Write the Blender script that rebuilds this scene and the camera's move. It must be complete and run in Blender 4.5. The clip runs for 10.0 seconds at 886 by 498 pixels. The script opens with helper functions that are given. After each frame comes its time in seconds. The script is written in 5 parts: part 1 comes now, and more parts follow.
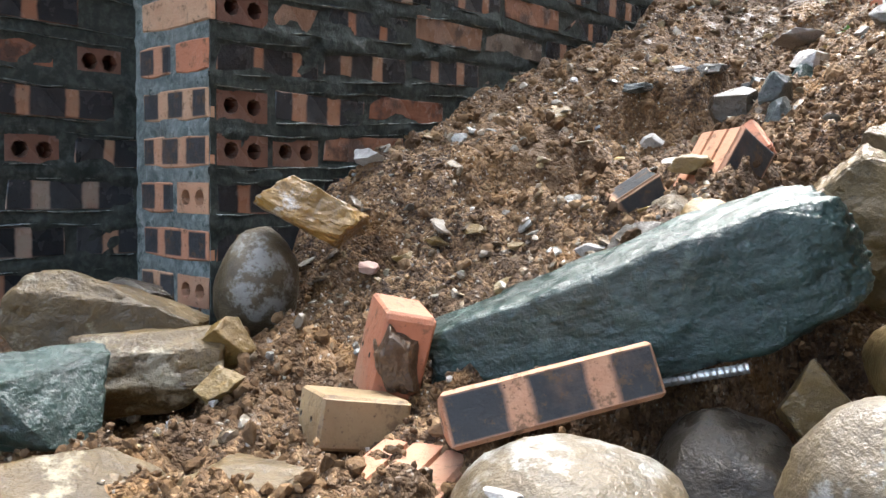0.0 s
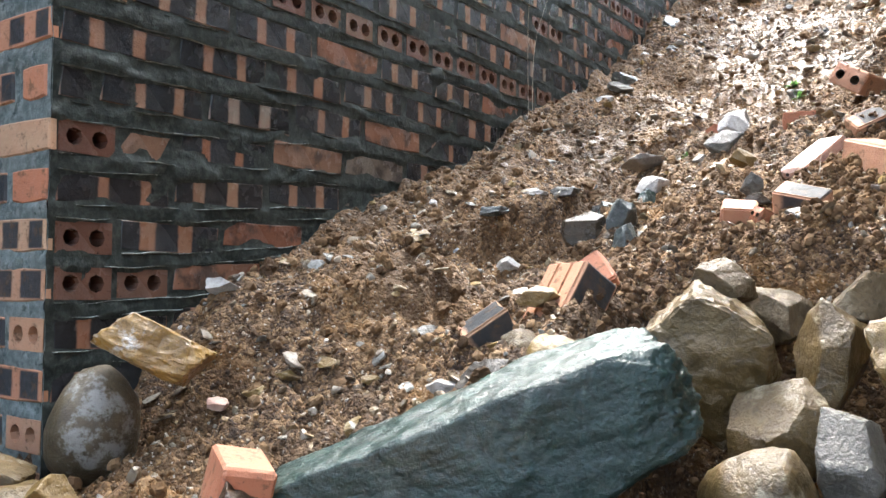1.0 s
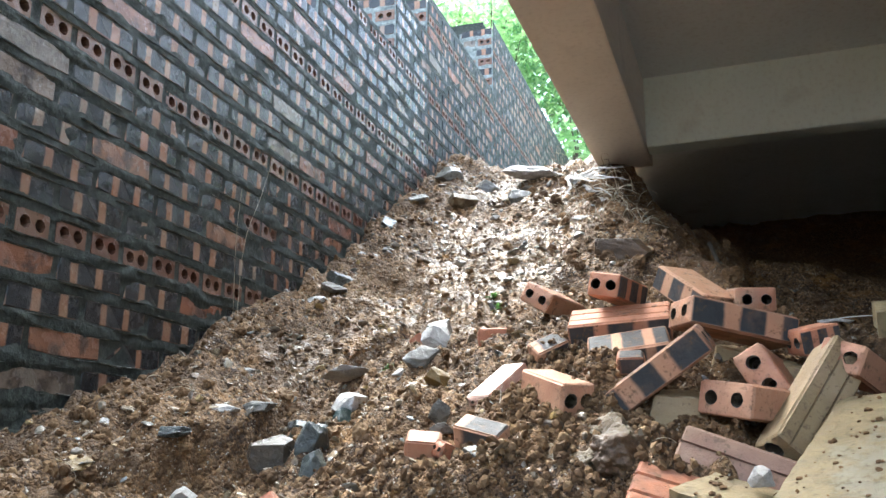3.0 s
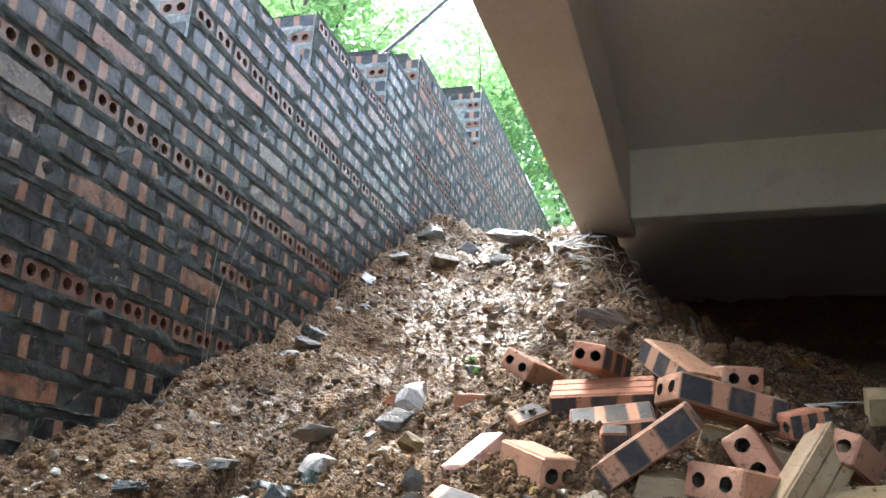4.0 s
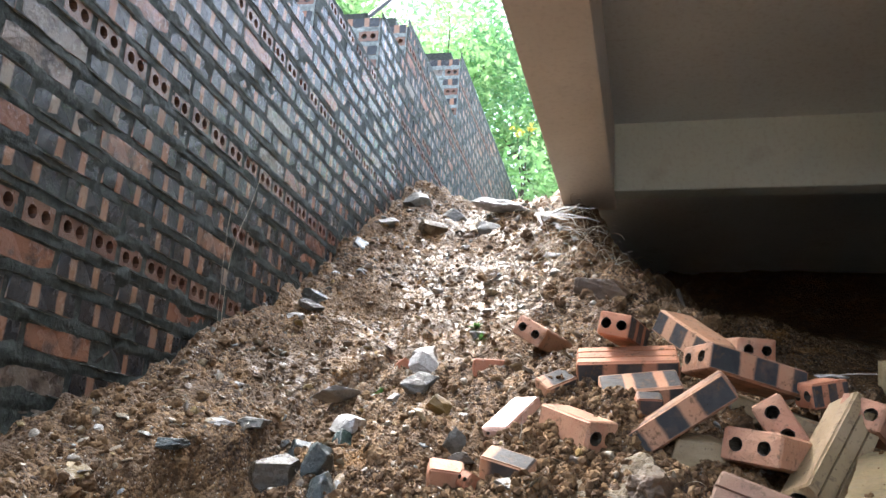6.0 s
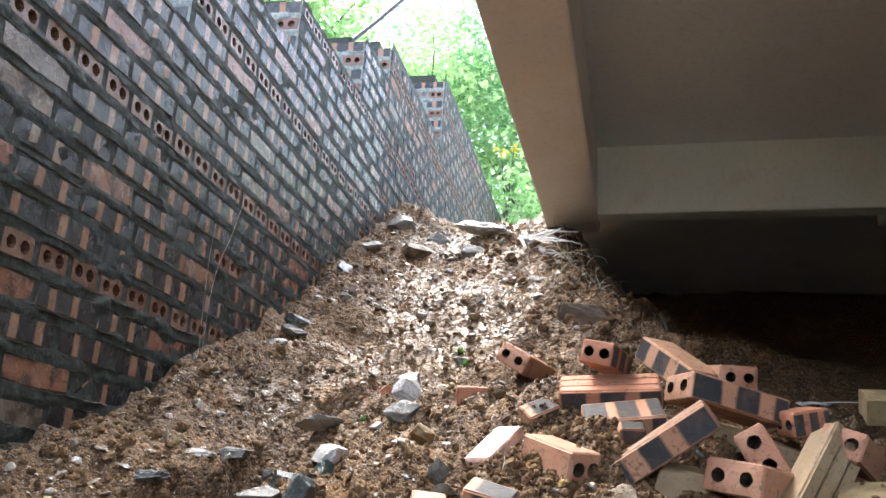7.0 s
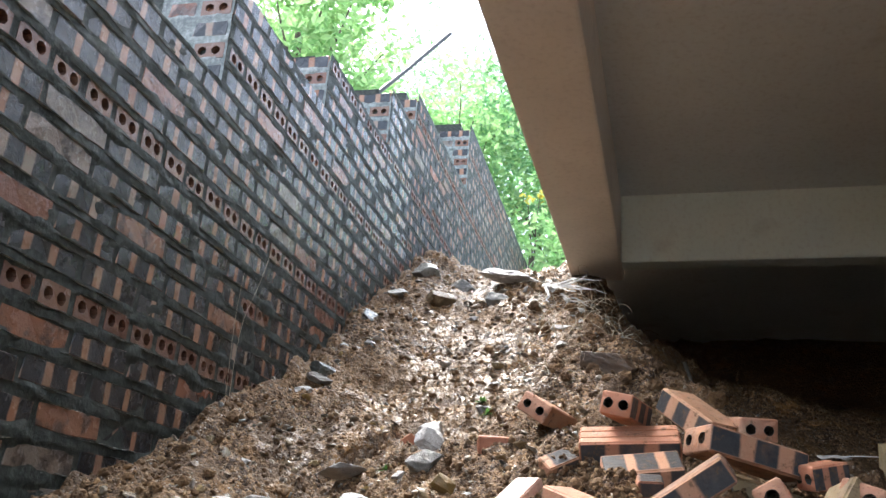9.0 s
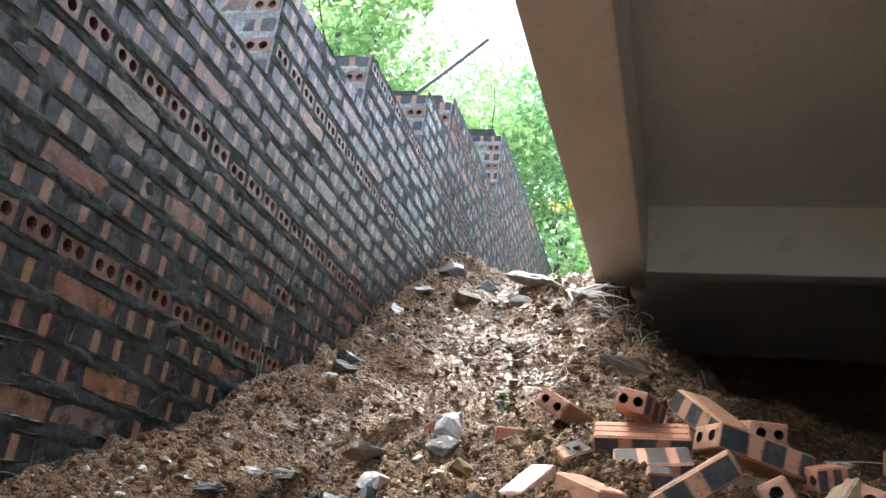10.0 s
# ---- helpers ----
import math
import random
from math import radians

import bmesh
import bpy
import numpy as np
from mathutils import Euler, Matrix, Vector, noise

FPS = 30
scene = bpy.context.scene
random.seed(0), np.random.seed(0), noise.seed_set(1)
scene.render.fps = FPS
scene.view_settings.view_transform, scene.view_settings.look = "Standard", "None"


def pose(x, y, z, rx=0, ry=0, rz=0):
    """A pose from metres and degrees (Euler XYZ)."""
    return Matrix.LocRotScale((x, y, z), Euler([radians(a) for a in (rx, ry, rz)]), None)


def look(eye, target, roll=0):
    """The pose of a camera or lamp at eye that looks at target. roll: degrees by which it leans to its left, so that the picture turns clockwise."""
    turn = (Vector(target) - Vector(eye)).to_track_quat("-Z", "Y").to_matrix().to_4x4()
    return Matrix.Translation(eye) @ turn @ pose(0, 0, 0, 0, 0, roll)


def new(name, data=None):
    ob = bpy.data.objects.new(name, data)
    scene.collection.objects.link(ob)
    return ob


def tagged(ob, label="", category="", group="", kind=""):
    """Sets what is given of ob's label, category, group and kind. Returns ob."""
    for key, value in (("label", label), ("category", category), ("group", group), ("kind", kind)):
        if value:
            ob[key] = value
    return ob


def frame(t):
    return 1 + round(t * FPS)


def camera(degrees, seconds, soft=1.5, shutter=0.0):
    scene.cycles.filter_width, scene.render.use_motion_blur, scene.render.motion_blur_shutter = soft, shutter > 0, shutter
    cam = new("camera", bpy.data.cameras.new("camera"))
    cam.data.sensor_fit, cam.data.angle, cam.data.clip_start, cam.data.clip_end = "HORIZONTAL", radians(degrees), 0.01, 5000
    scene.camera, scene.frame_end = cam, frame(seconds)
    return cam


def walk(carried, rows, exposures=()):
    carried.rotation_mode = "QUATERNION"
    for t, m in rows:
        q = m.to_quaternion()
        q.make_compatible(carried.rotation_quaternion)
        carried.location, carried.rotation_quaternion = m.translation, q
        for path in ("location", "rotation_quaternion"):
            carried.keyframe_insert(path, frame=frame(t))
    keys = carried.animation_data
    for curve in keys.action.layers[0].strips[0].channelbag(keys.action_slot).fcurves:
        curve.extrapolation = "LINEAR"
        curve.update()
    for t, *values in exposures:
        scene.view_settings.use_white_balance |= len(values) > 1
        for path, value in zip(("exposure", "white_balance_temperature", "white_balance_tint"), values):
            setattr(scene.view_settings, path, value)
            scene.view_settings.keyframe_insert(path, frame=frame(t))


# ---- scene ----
cam = camera(55.2, 10.0)
PATH = [
    (0, (1.255, -0.788, 0.652), (-0.094, 0.681, 0.511), 1.0),
    (0.5, (1.269, -0.784, 0.687), (-0.002, 0.761, 0.681), 1.3),
    (1, (1.286, -0.753, 0.72), (0.149, 0.89, 0.799), 0.6),
    (1.5, (1.311, -0.697, 0.759), (0.394, 1.073, 0.918), -0.5),
    (2, (1.33, -0.669, 0.793), (0.572, 1.162, 1.056), -1.3),
    (2.5, (1.349, -0.65, 0.827), (0.729, 1.206, 1.24), -1.2),
    (2.7, (1.353, -0.645, 0.832), (0.753, 1.211, 1.273), -1.0),
    (3.8, (1.332, -0.639, 0.842), (0.791, 1.194, 1.431), 2.9),
    (4, (1.32, -0.596, 0.847), (0.799, 1.235, 1.461), 2.8),
    (4.5, (1.217, -0.619, 0.832), (0.729, 1.222, 1.442), 3.9),
    (5, (1.134, -0.697, 0.82), (0.679, 1.167, 1.384), 3.4),
    (5.5, (1.141, -0.686, 0.828), (0.694, 1.187, 1.369), 3.4),
    (5.7, (1.145, -0.683, 0.828), (0.72, 1.197, 1.364), 3.4),
    (6.8, (1.141, -0.695, 0.849), (0.763, 1.182, 1.427), 3.2),
    (7, (1.149, -0.69, 0.852), (0.782, 1.187, 1.438), 3.0),
    (7.5, (1.158, -0.687, 0.858), (0.794, 1.183, 1.466), 2.7),
    (8, (1.156, -0.698, 0.865), (0.772, 1.159, 1.499), 2.6),
    (8.5, (1.163, -0.708, 0.869), (0.766, 1.142, 1.517), 2.6),
    (9, (1.173, -0.735, 0.857), (0.743, 1.096, 1.537), 3.8),
    (9.5, (1.184, -0.764, 0.82), (0.717, 1.075, 1.453), 6.0),
    (10, (1.186, -0.808, 0.799), (0.696, 1.006, 1.486), 7.3),
]
walk(cam, [(t, look(eye, target, roll)) for t, eye, target, roll in PATH], exposures=((0, 3.36, 6350, 8), (0.6, 3.52, 6350, 8), (1.5, 3.47, 6250, 5), (2, 3.38, 6150, 4), (2.5, 3.36, 6050, 2), (4, 3.08, 6200, 6), (5.5, 3.12, 6300, 8), (7.5, 3.11, 6400, 9), (8.6, 3.06, 6400, 9.5), (9, 2.93, 6400, 8), (9.5, 2.68, 6450, 9), (10, 2.77, 6450, 9)))

# ---------------- light ----------------
world = bpy.data.worlds.new("sky")
scene.world = world
world.use_nodes = True
wn = world.node_tree
bg = wn.nodes["Background"]
sky = wn.nodes.new("ShaderNodeTexSky")
sky.sky_type = "NISHITA"
sky.sun_disc = False
sky.sun_elevation, sky.sun_rotation = radians(62), radians(-60)
sky.air_density, sky.dust_density, sky.ozone_density = 1.0, 4.0, 1.0
soft_sky = wn.nodes.new("ShaderNodeHueSaturation")
soft_sky.inputs["Saturation"].default_value = 0.75
wn.links.new(sky.outputs[0], soft_sky.inputs["Color"])
wn.links.new(soft_sky.outputs[0], bg.inputs["Color"])
bg.inputs["Strength"].default_value = 0.15

sun_data = bpy.data.lights.new("sun", "SUN")
sun_data.energy, sun_data.angle, sun_data.color = 1.2, radians(40), (1.0, 0.985, 0.96)
sun_ob = new("sun", sun_data)
sun_ob.matrix_world = look((-1.0, 6.0, 12.0), (0.5, 1.2, 0.9))


# ---------------- materials ----------------
class Mat:
    """A small helper round one node material."""

    def __init__(self, name, rough=0.6, metal=0.0, spec=0.5):
        self.mat = bpy.data.materials.new(name)
        self.mat.use_nodes = True
        self.tree = self.mat.node_tree
        self.bsdf = self.tree.nodes["Principled BSDF"]
        self.bsdf.inputs["Roughness"].default_value = rough
        self.bsdf.inputs["Metallic"].default_value = metal
        self.bsdf.inputs["Specular IOR Level"].default_value = spec

    def node(self, kind, **settings):
        n = self.tree.nodes.new(kind)
        if "operation" in settings:
            n.operation = settings["operation"]
        if "use_clamp" in settings:
            n.use_clamp = settings["use_clamp"]
        if "data_type" in settings:
            n.data_type = settings["data_type"]
        if "blend_type" in settings:
            n.blend_type = settings["blend_type"]
        return n

    def link(self, a, b):
        self.tree.links.new(a, b)

    def coord(self, which="Object"):
        return self.node("ShaderNodeTexCoord").outputs[which]

    def noise(self, vec, scale, detail=4, rough=0.6):
        n = self.node("ShaderNodeTexNoise")
        n.inputs["Scale"].default_value, n.inputs["Detail"].default_value, n.inputs["Roughness"].default_value = scale, detail, rough
        self.link(vec, n.inputs["Vector"])
        return n.outputs["Fac"]

    def ramp(self, fac, stops):
        r = self.node("ShaderNodeValToRGB")
        els = r.color_ramp.elements
        while len(els) < len(stops):
            els.new(0.5)
        for e, (p, c) in zip(els, stops):
            e.position = p
            e.color = (*c, 1) if isinstance(c, tuple) else (c, c, c, 1)
        self.link(fac, r.inputs[0])
        return r.outputs[0]

    def mix(self, fac, a, b, blend="MIX"):
        m = self.node("ShaderNodeMix", data_type="RGBA", blend_type=blend)
        for sock, v in ((m.inputs[0], fac), (m.inputs[6], a), (m.inputs[7], b)):
            if isinstance(v, (int, float)):
                sock.default_value = v
            elif isinstance(v, tuple):
                sock.default_value = (*v, 1)
            else:
                self.link(v, sock)
        return m.outputs[2]

    def math(self, op, a, b=0.0, c=0.0, clamp=False):
        m = self.node("ShaderNodeMath", operation=op, use_clamp=clamp)
        for sock, v in zip(m.inputs, (a, b, c)):
            if isinstance(v, (int, float)):
                sock.default_value = v
            else:
                self.link(v, sock)
        return m.outputs[0]

    def bump(self, height, strength=0.4, dist=0.01):
        b = self.node("ShaderNodeBump")
        b.inputs["Strength"].default_value, b.inputs["Distance"].default_value = strength, dist
        self.link(height, b.inputs["Height"])
        self.link(b.outputs[0], self.bsdf.inputs["Normal"])

    def color(self, c):
        self.link(c, self.bsdf.inputs["Base Color"])
        return self

    def rough(self, r):
        self.link(r, self.bsdf.inputs["Roughness"])
        return self


def spread(m, value, seed):
    """A second random number out of a first one."""
    return m.math("FRACT", m.math("MULTIPLY_ADD", value, 91.7 + seed * 13.3, seed * 0.37))


def brick_material(name, joined, wall=True, plain=0.07, dry=False):
    """Wet fired brick with the dark kiln marks of stacked firing; UV runs along the face; dry=True only cuts the gloss.
    """
    m = Mat(name, 0.45, spec=0.17 if dry else 0.36 if wall else 0.22)
    if joined:
        rnd = m.node("ShaderNodeNewGeometry").outputs["Random Per Island"]
    else:
        rnd = m.node("ShaderNodeObjectInfo").outputs["Random"]
    sep = m.node("ShaderNodeSeparateXYZ")
    m.link(m.coord("UV"), sep.inputs[0])
    u, v = sep.outputs[0], sep.outputs[1]
    pos = m.coord("Object")
    off = m.node("ShaderNodeCombineXYZ")
    m.link(m.math("MULTIPLY", rnd, 37.0), off.inputs[0])
    m.link(m.math("MULTIPLY", rnd, 61.0), off.inputs[2])
    add = m.node("ShaderNodeVectorMath", operation="ADD")
    m.link(pos, add.inputs[0])
    m.link(off.outputs[0], add.inputs[1])
    p = add.outputs[0]
    fine, mid = m.noise(p, 130, 5, 0.7), m.noise(p, 26, 4, 0.6)
    # two light stripes where the bricks of the next layer in the kiln lay
    wob = m.math("MULTIPLY_ADD", mid, 0.05, -0.025)
    uu = m.math("ADD", m.math("ADD", u, wob), m.math("MULTIPLY_ADD", spread(m, rnd, 1), 0.16, -0.08))
    half = m.math("MULTIPLY_ADD", spread(m, rnd, 2), 0.03, 0.045 if wall else 0.055)
    d1 = m.math("ABSOLUTE", m.math("SUBTRACT", uu, 0.31))
    d2 = m.math("ABSOLUTE", m.math("SUBTRACT", uu, 0.69))
    near = m.math("MINIMUM", d1, d2)
    dark = m.math("MULTIPLY_ADD", m.math("SUBTRACT", near, half), 45.0 if wall else 34.0, 0.5, clamp=True)
    # a thin orange rim along the arrises
    rim_v = m.math("MINIMUM", v, m.math("SUBTRACT", 1.0, v))
    rim_u = m.math("MULTIPLY", m.math("MINIMUM", u, m.math("SUBTRACT", 1.0, u)), 3.6)
    rim = m.math("MULTIPLY_ADD", m.math("MINIMUM", rim_u, rim_v), 18.0, -1.0 if not wall else 0.1, clamp=True)
    dark = m.math("MULTIPLY", dark, rim)
    some = m.math("GREATER_THAN", spread(m, rnd, 3), plain)
    dark = m.math("MULTIPLY", dark, some)
    strength = m.math("MULTIPLY_ADD", spread(m, rnd, 4), 0.03, 0.97)
    dark = m.math("MULTIPLY", dark, strength)
    body = m.mix(spread(m, rnd, 5), (0.245, 0.122, 0.074), (0.28, 0.19, 0.128)) if wall else m.mix(spread(m, rnd, 5), (0.43, 0.175, 0.10), (0.47, 0.31, 0.195))
    if wall:
        body = m.mix(m.math("GREATER_THAN", spread(m, rnd, 6), 0.90), body, (0.24, 0.205, 0.165))
    body = m.mix(m.math("MULTIPLY", m.ramp(mid, [(0.35, 0.0), (0.75, 1.0)]), 0.5 if wall else 0.3), body, (0.24, 0.085, 0.045) if wall else (0.42, 0.15, 0.075))
    head = m.math("GREATER_THAN", u, 1.5)
    if wall:
        bare = m.math("GREATER_THAN", u, 1.1)
        dull = m.ramp(spread(m, rnd, 9), [(0.0, (0.16, 0.072, 0.048)), (0.35, (0.23, 0.102, 0.062)), (0.65, (0.20, 0.118, 0.079)), (0.9, (0.155, 0.132, 0.108))])
        sooty = m.ramp(m.noise(p, 17, 4, 0.6), [(0.50, 0.0), (0.62, 0.8)])
        body = m.mix(bare, body, m.mix(sooty, dull, (0.045, 0.036, 0.032)))
        body = m.mix(head, body, m.mix(spread(m, rnd, 8), (0.118, 0.056, 0.040), (0.165, 0.097, 0.068)))
    dark = m.math("MULTIPLY", dark, m.math("LESS_THAN", u, 1.1))
    soot = m.mix(spread(m, rnd, 7), (0.010, 0.013, 0.016), (0.027, 0.033, 0.039)) if wall else m.mix(mid, (0.022, 0.025, 0.028), (0.056, 0.059, 0.061))
    col = m.mix(dark, body, soot)
    specks = m.ramp(fine, [(0.30, 0.0), (0.36, 1.0)])
    col = m.mix(specks, (0.018, 0.012, 0.010), col)
    dust = m.ramp(m.noise(pos, 9, 5, 0.65), [(0.55, 0.0), (0.75, 1.0)])
    col = m.mix(m.math("MULTIPLY", dust, 0.18 if wall else 0.26), col, (0.15, 0.16, 0.155) if wall else (0.34, 0.195, 0.122))
    if not wall:
        mud = m.ramp(m.noise(p, 48, 6, 0.75), [(0.55, 0.0), (0.63, 1.0)])
        col = m.mix(m.math("MULTIPLY", mud, 0.75), col, (0.115, 0.07, 0.038))
    m.color(col)
    m.rough(m.ramp(m.noise(pos, 14, 4, 0.6), [(0.3, 0.35), (0.7, 0.7)] if dry else [(0.3, 0.13), (0.7, 0.38)] if wall else [(0.3, 0.4), (0.7, 0.75)]))
    m.bump(m.math("ADD", fine, m.math("MULTIPLY", mid, 1.5)), 0.5, 0.004)
    return m.mat


def mortar_material(name, low, high, fleck, spec=0.12, rough=(0.45, 0.8)):
    m = Mat(name, 0.5, spec=spec)
    pos = m.coord()
    n1, n2 = m.noise(pos, 7, 5, 0.65), m.noise(pos, 60, 5, 0.7)
    c = m.mix(m.ramp(n1, [(0.3, 0.0), (0.7, 1.0)]), low, high)
    c = m.mix(m.ramp(n2, [(0.45, 0.0), (0.75, 1.0)]), c, fleck)
    m.color(c).rough(m.ramp(m.noise(pos, 22, 4, 0.6), [(0.35, rough[0]), (0.65, rough[1])]))
    m.bump(n2, 0.7, 0.006)
    return m.mat


def soil_material():
    """Crumbly wet clay: crumbs at three sizes, each with a tone of its own, and slick patches."""
    m = Mat("wet_clay_soil", 0.7, spec=0.35)
    pos = m.coord()
    warp = m.node("ShaderNodeTexNoise")
    warp.inputs["Scale"].default_value, warp.inputs["Detail"].default_value = 60, 3
    m.link(pos, warp.inputs["Vector"])
    mixv = m.node("ShaderNodeVectorMath", operation="MULTIPLY_ADD")
    m.link(warp.outputs["Color"], mixv.inputs[0])
    mixv.inputs[1].default_value = (0.010, 0.010, 0.010)
    m.link(pos, mixv.inputs[2])

    def crumbs(scale):
        v = m.node("ShaderNodeTexVoronoi")
        v.inputs["Scale"].default_value, v.inputs["Randomness"].default_value = scale, 1.0
        m.link(mixv.outputs[0], v.inputs["Vector"])
        tone = m.node("ShaderNodeSeparateColor")
        m.link(v.outputs["Color"], tone.inputs[0])
        return v.outputs["Distance"], tone.outputs[0]

    d1, t1 = crumbs(52)
    d2, t2 = crumbs(135)
    d3, t3 = crumbs(300)
    n1, n2, n3 = m.noise(pos, 2.3, 5, 0.6), m.noise(pos, 13, 5, 0.65), m.noise(pos, 160, 5, 0.75)
    tone = m.math("ADD", m.math("MULTIPLY", t2, 0.45), m.math("ADD", m.math("MULTIPLY", t1, 0.25), m.math("MULTIPLY", t3, 0.30)))
    c = m.ramp(tone, [(0.22, (0.028, 0.015, 0.008)), (0.45, (0.090, 0.051, 0.025)), (0.62, (0.165, 0.096, 0.046)), (0.80, (0.27, 0.172, 0.088))])
    c = m.mix(m.math("MULTIPLY", m.ramp(n1, [(0.42, 0.0), (0.68, 1.0)]), 0.5), c, (0.245, 0.135, 0.05))
    c = m.mix(m.math("MULTIPLY", m.ramp(m.noise(pos, 6.5, 5, 0.7), [(0.54, 0.0), (0.64, 1.0)]), 0.65), c, (0.27, 0.135, 0.036))
    c = m.mix(m.math("MULTIPLY", m.ramp(n2, [(0.50, 0.0), (0.70, 1.0)]), 0.35), c, (0.068, 0.042, 0.026))
    c = m.mix(m.math("GREATER_THAN", t3, 0.975), c, (0.36, 0.31, 0.25))
    c = m.mix(m.math("MULTIPLY", m.ramp(m.noise(pos, 4.6, 5, 0.65), [(0.48, 0.0), (0.60, 1.0)]), 0.6), c, (0.062, 0.037, 0.021))
    m.color(c)
    # water runs down the middle of the heap
    run = m.node("ShaderNodeSeparateXYZ")
    m.link(pos, run.inputs[0])
    across = m.math("MULTIPLY_ADD", m.math("ABSOLUTE", m.math("SUBTRACT", run.outputs[0], 0.55)), -2.6, 1.35, clamp=True)
    along = m.math("MULTIPLY_ADD", run.outputs[1], 0.9, -1.0, clamp=True)
    stream = m.math("MULTIPLY", m.math("MULTIPLY", across, along), 0.13)
    wet = m.math("MULTIPLY", m.ramp(m.math("ADD", m.noise(pos, 3.2, 4, 0.7), stream), [(0.50, 0.0), (0.62, 1.0)]), m.ramp(m.math("ADD", m.noise(pos, 26, 3, 0.6), stream), [(0.46, 0.0), (0.62, 1.0)]))
    m.rough(m.math("MULTIPLY_ADD", wet, -0.58, 0.80))
    h = m.math("ADD", m.math("MULTIPLY", d1, -1.6), m.math("ADD", m.math("MULTIPLY", d2, -0.9), m.math("MULTIPLY", d3, -0.45)))
    h = m.math("MULTIPLY", h, m.math("MULTIPLY_ADD", wet, -0.80, 1.0))
    m.bump(m.math("ADD", h, m.math("MULTIPLY", n3, 0.35)), 1.0, 0.008)
    return m.mat


def plaster_material(name, a, b):
    m = Mat(name, 0.75)
    pos = m.coord()
    n1, n2 = m.noise(pos, 1.6, 5, 0.6), m.noise(pos, 45, 4, 0.6)
    c = m.mix(m.ramp(n1, [(0.35, 0.0), (0.7, 1.0)]), a, b)
    c = m.mix(m.math("MULTIPLY", m.ramp(n2, [(0.5, 0.0), (0.8, 1.0)]), 0.25), c, (0.25, 0.22, 0.19))
    c = m.mix(m.math("MULTIPLY", m.ramp(m.noise(pos, 3.4, 5, 0.6), [(0.60, 0.0), (0.72, 1.0)]), 0.2), c, (0.22, 0.20, 0.18))
    m.color(c)
    m.bump(n2, 0.25, 0.004)
    return m.mat


M_BRICK_WALL = brick_material("kiln_marked_wall_brick", False, plain=0.0)
M_BRICK_WALL_J = brick_material("kiln_marked_wall_brick_rows", True, plain=0.0)
# same colours with less gloss, to cut the sky sheen far along
M_BRICK_WALL_F = brick_material("matte_wall_brick_rows", True, plain=0.0, dry=True)
# also on the quoin bricks, where its brightness stands for light
M_BRICK_LOOSE = brick_material("kiln_marked_loose_and_lit_brick", False, wall=False, plain=0.0)
M_MORTAR = mortar_material("wet_mortar", (0.015, 0.0185, 0.0165), (0.036, 0.043, 0.038), (0.075, 0.086, 0.078))
# lips far paler than the mortar: their wet glint is in the colour
M_LIP = mortar_material("mortar_lip_glint", (0.11, 0.13, 0.12), (0.19, 0.215, 0.20), (0.30, 0.32, 0.305), 0.6, (0.12, 0.4))
# real paler slurry, brightened further for the light on the end faces
M_CEMENT = mortar_material("lit_pale_cement_slurry", (0.050, 0.066, 0.062), (0.150, 0.180, 0.170), (0.30, 0.33, 0.315), 0.45, (0.22, 0.5))
M_SOIL = soil_material()
M_BEAM = plaster_material("beam_plaster", (0.72, 0.70, 0.655), (0.83, 0.81, 0.765))
M_SLAB = plaster_material("soffit_plaster", (0.70, 0.77, 0.79), (0.78, 0.84, 0.86))
# dark, so that the added side wall bounces little light
M_BLOCKER = plaster_material("dark_blocker_plaster", (0.09, 0.105, 0.12), (0.13, 0.15, 0.165))
M_CROSS = plaster_material("pale_plaster", (0.66, 0.765, 0.735), (0.75, 0.845, 0.81))


# ---------------- mesh helpers ----------------
def mesh_object(name, bm, material, parent=None, label=""):
    me = bpy.data.meshes.new(name)
    bm.to_mesh(me)
    bm.free()
    me.materials.append(material)
    ob = new(name, me)
    if parent is not None:
        ob.parent = parent
    return tagged(ob, label)


def part(name, bm, material, parent, label=""):
    return mesh_object(name, bm, material, parent, label)


def box(bm, lo, hi):
    v = [bm.verts.new((x, y, z)) for x in (lo[0], hi[0]) for y in (lo[1], hi[1]) for z in (lo[2], hi[2])]
    for f in ((0, 1, 3, 2), (4, 6, 7, 5), (0, 4, 5, 1), (2, 3, 7, 6), (0, 2, 6, 4), (1, 5, 7, 3)):
        bm.faces.new([v[i] for i in f])
    return v


def fbm(x, y, z=0.0, octaves=4):
    total, amp, f = 0.0, 1.0, 1.0
    for _ in range(octaves):
        total += amp * noise.noise((x * f, y * f, z * f + 7.3 * f))
        amp *= 0.5
        f *= 2.03
    return total


def ramp_at(y, knots):
    for (y0, z0), (y1, z1) in zip(knots, knots[1:]):
        if y <= y1:
            return z0 + (z1 - z0) * max(0.0, (y - y0) / (y1 - y0))
    return knots[-1][1]


def smooth(a, b, v):
    t = min(1.0, max(0.0, (v - a) / (b - a)))
    return t * t * (3 - 2 * t)


# ---------------- ground ----------------
PROFILE = [(-30, 0.0), (-3, 0.10), (-0.9, 0.26), (-0.45, 0.33), (-0.1, 0.37), (0.1, 0.45), (0.45, 0.655), (0.95, 0.80), (1.4, 1.045),
           (1.75, 1.185), (2.1, 1.352), (2.7, 1.735), (3.4, 2.19), (3.7, 2.36), (4.2, 2.48), (9, 3.0), (30, 6.0)]


def hill(y):
    return 1.6 + 0.30 * max(-2.0, min(y, 14.0))


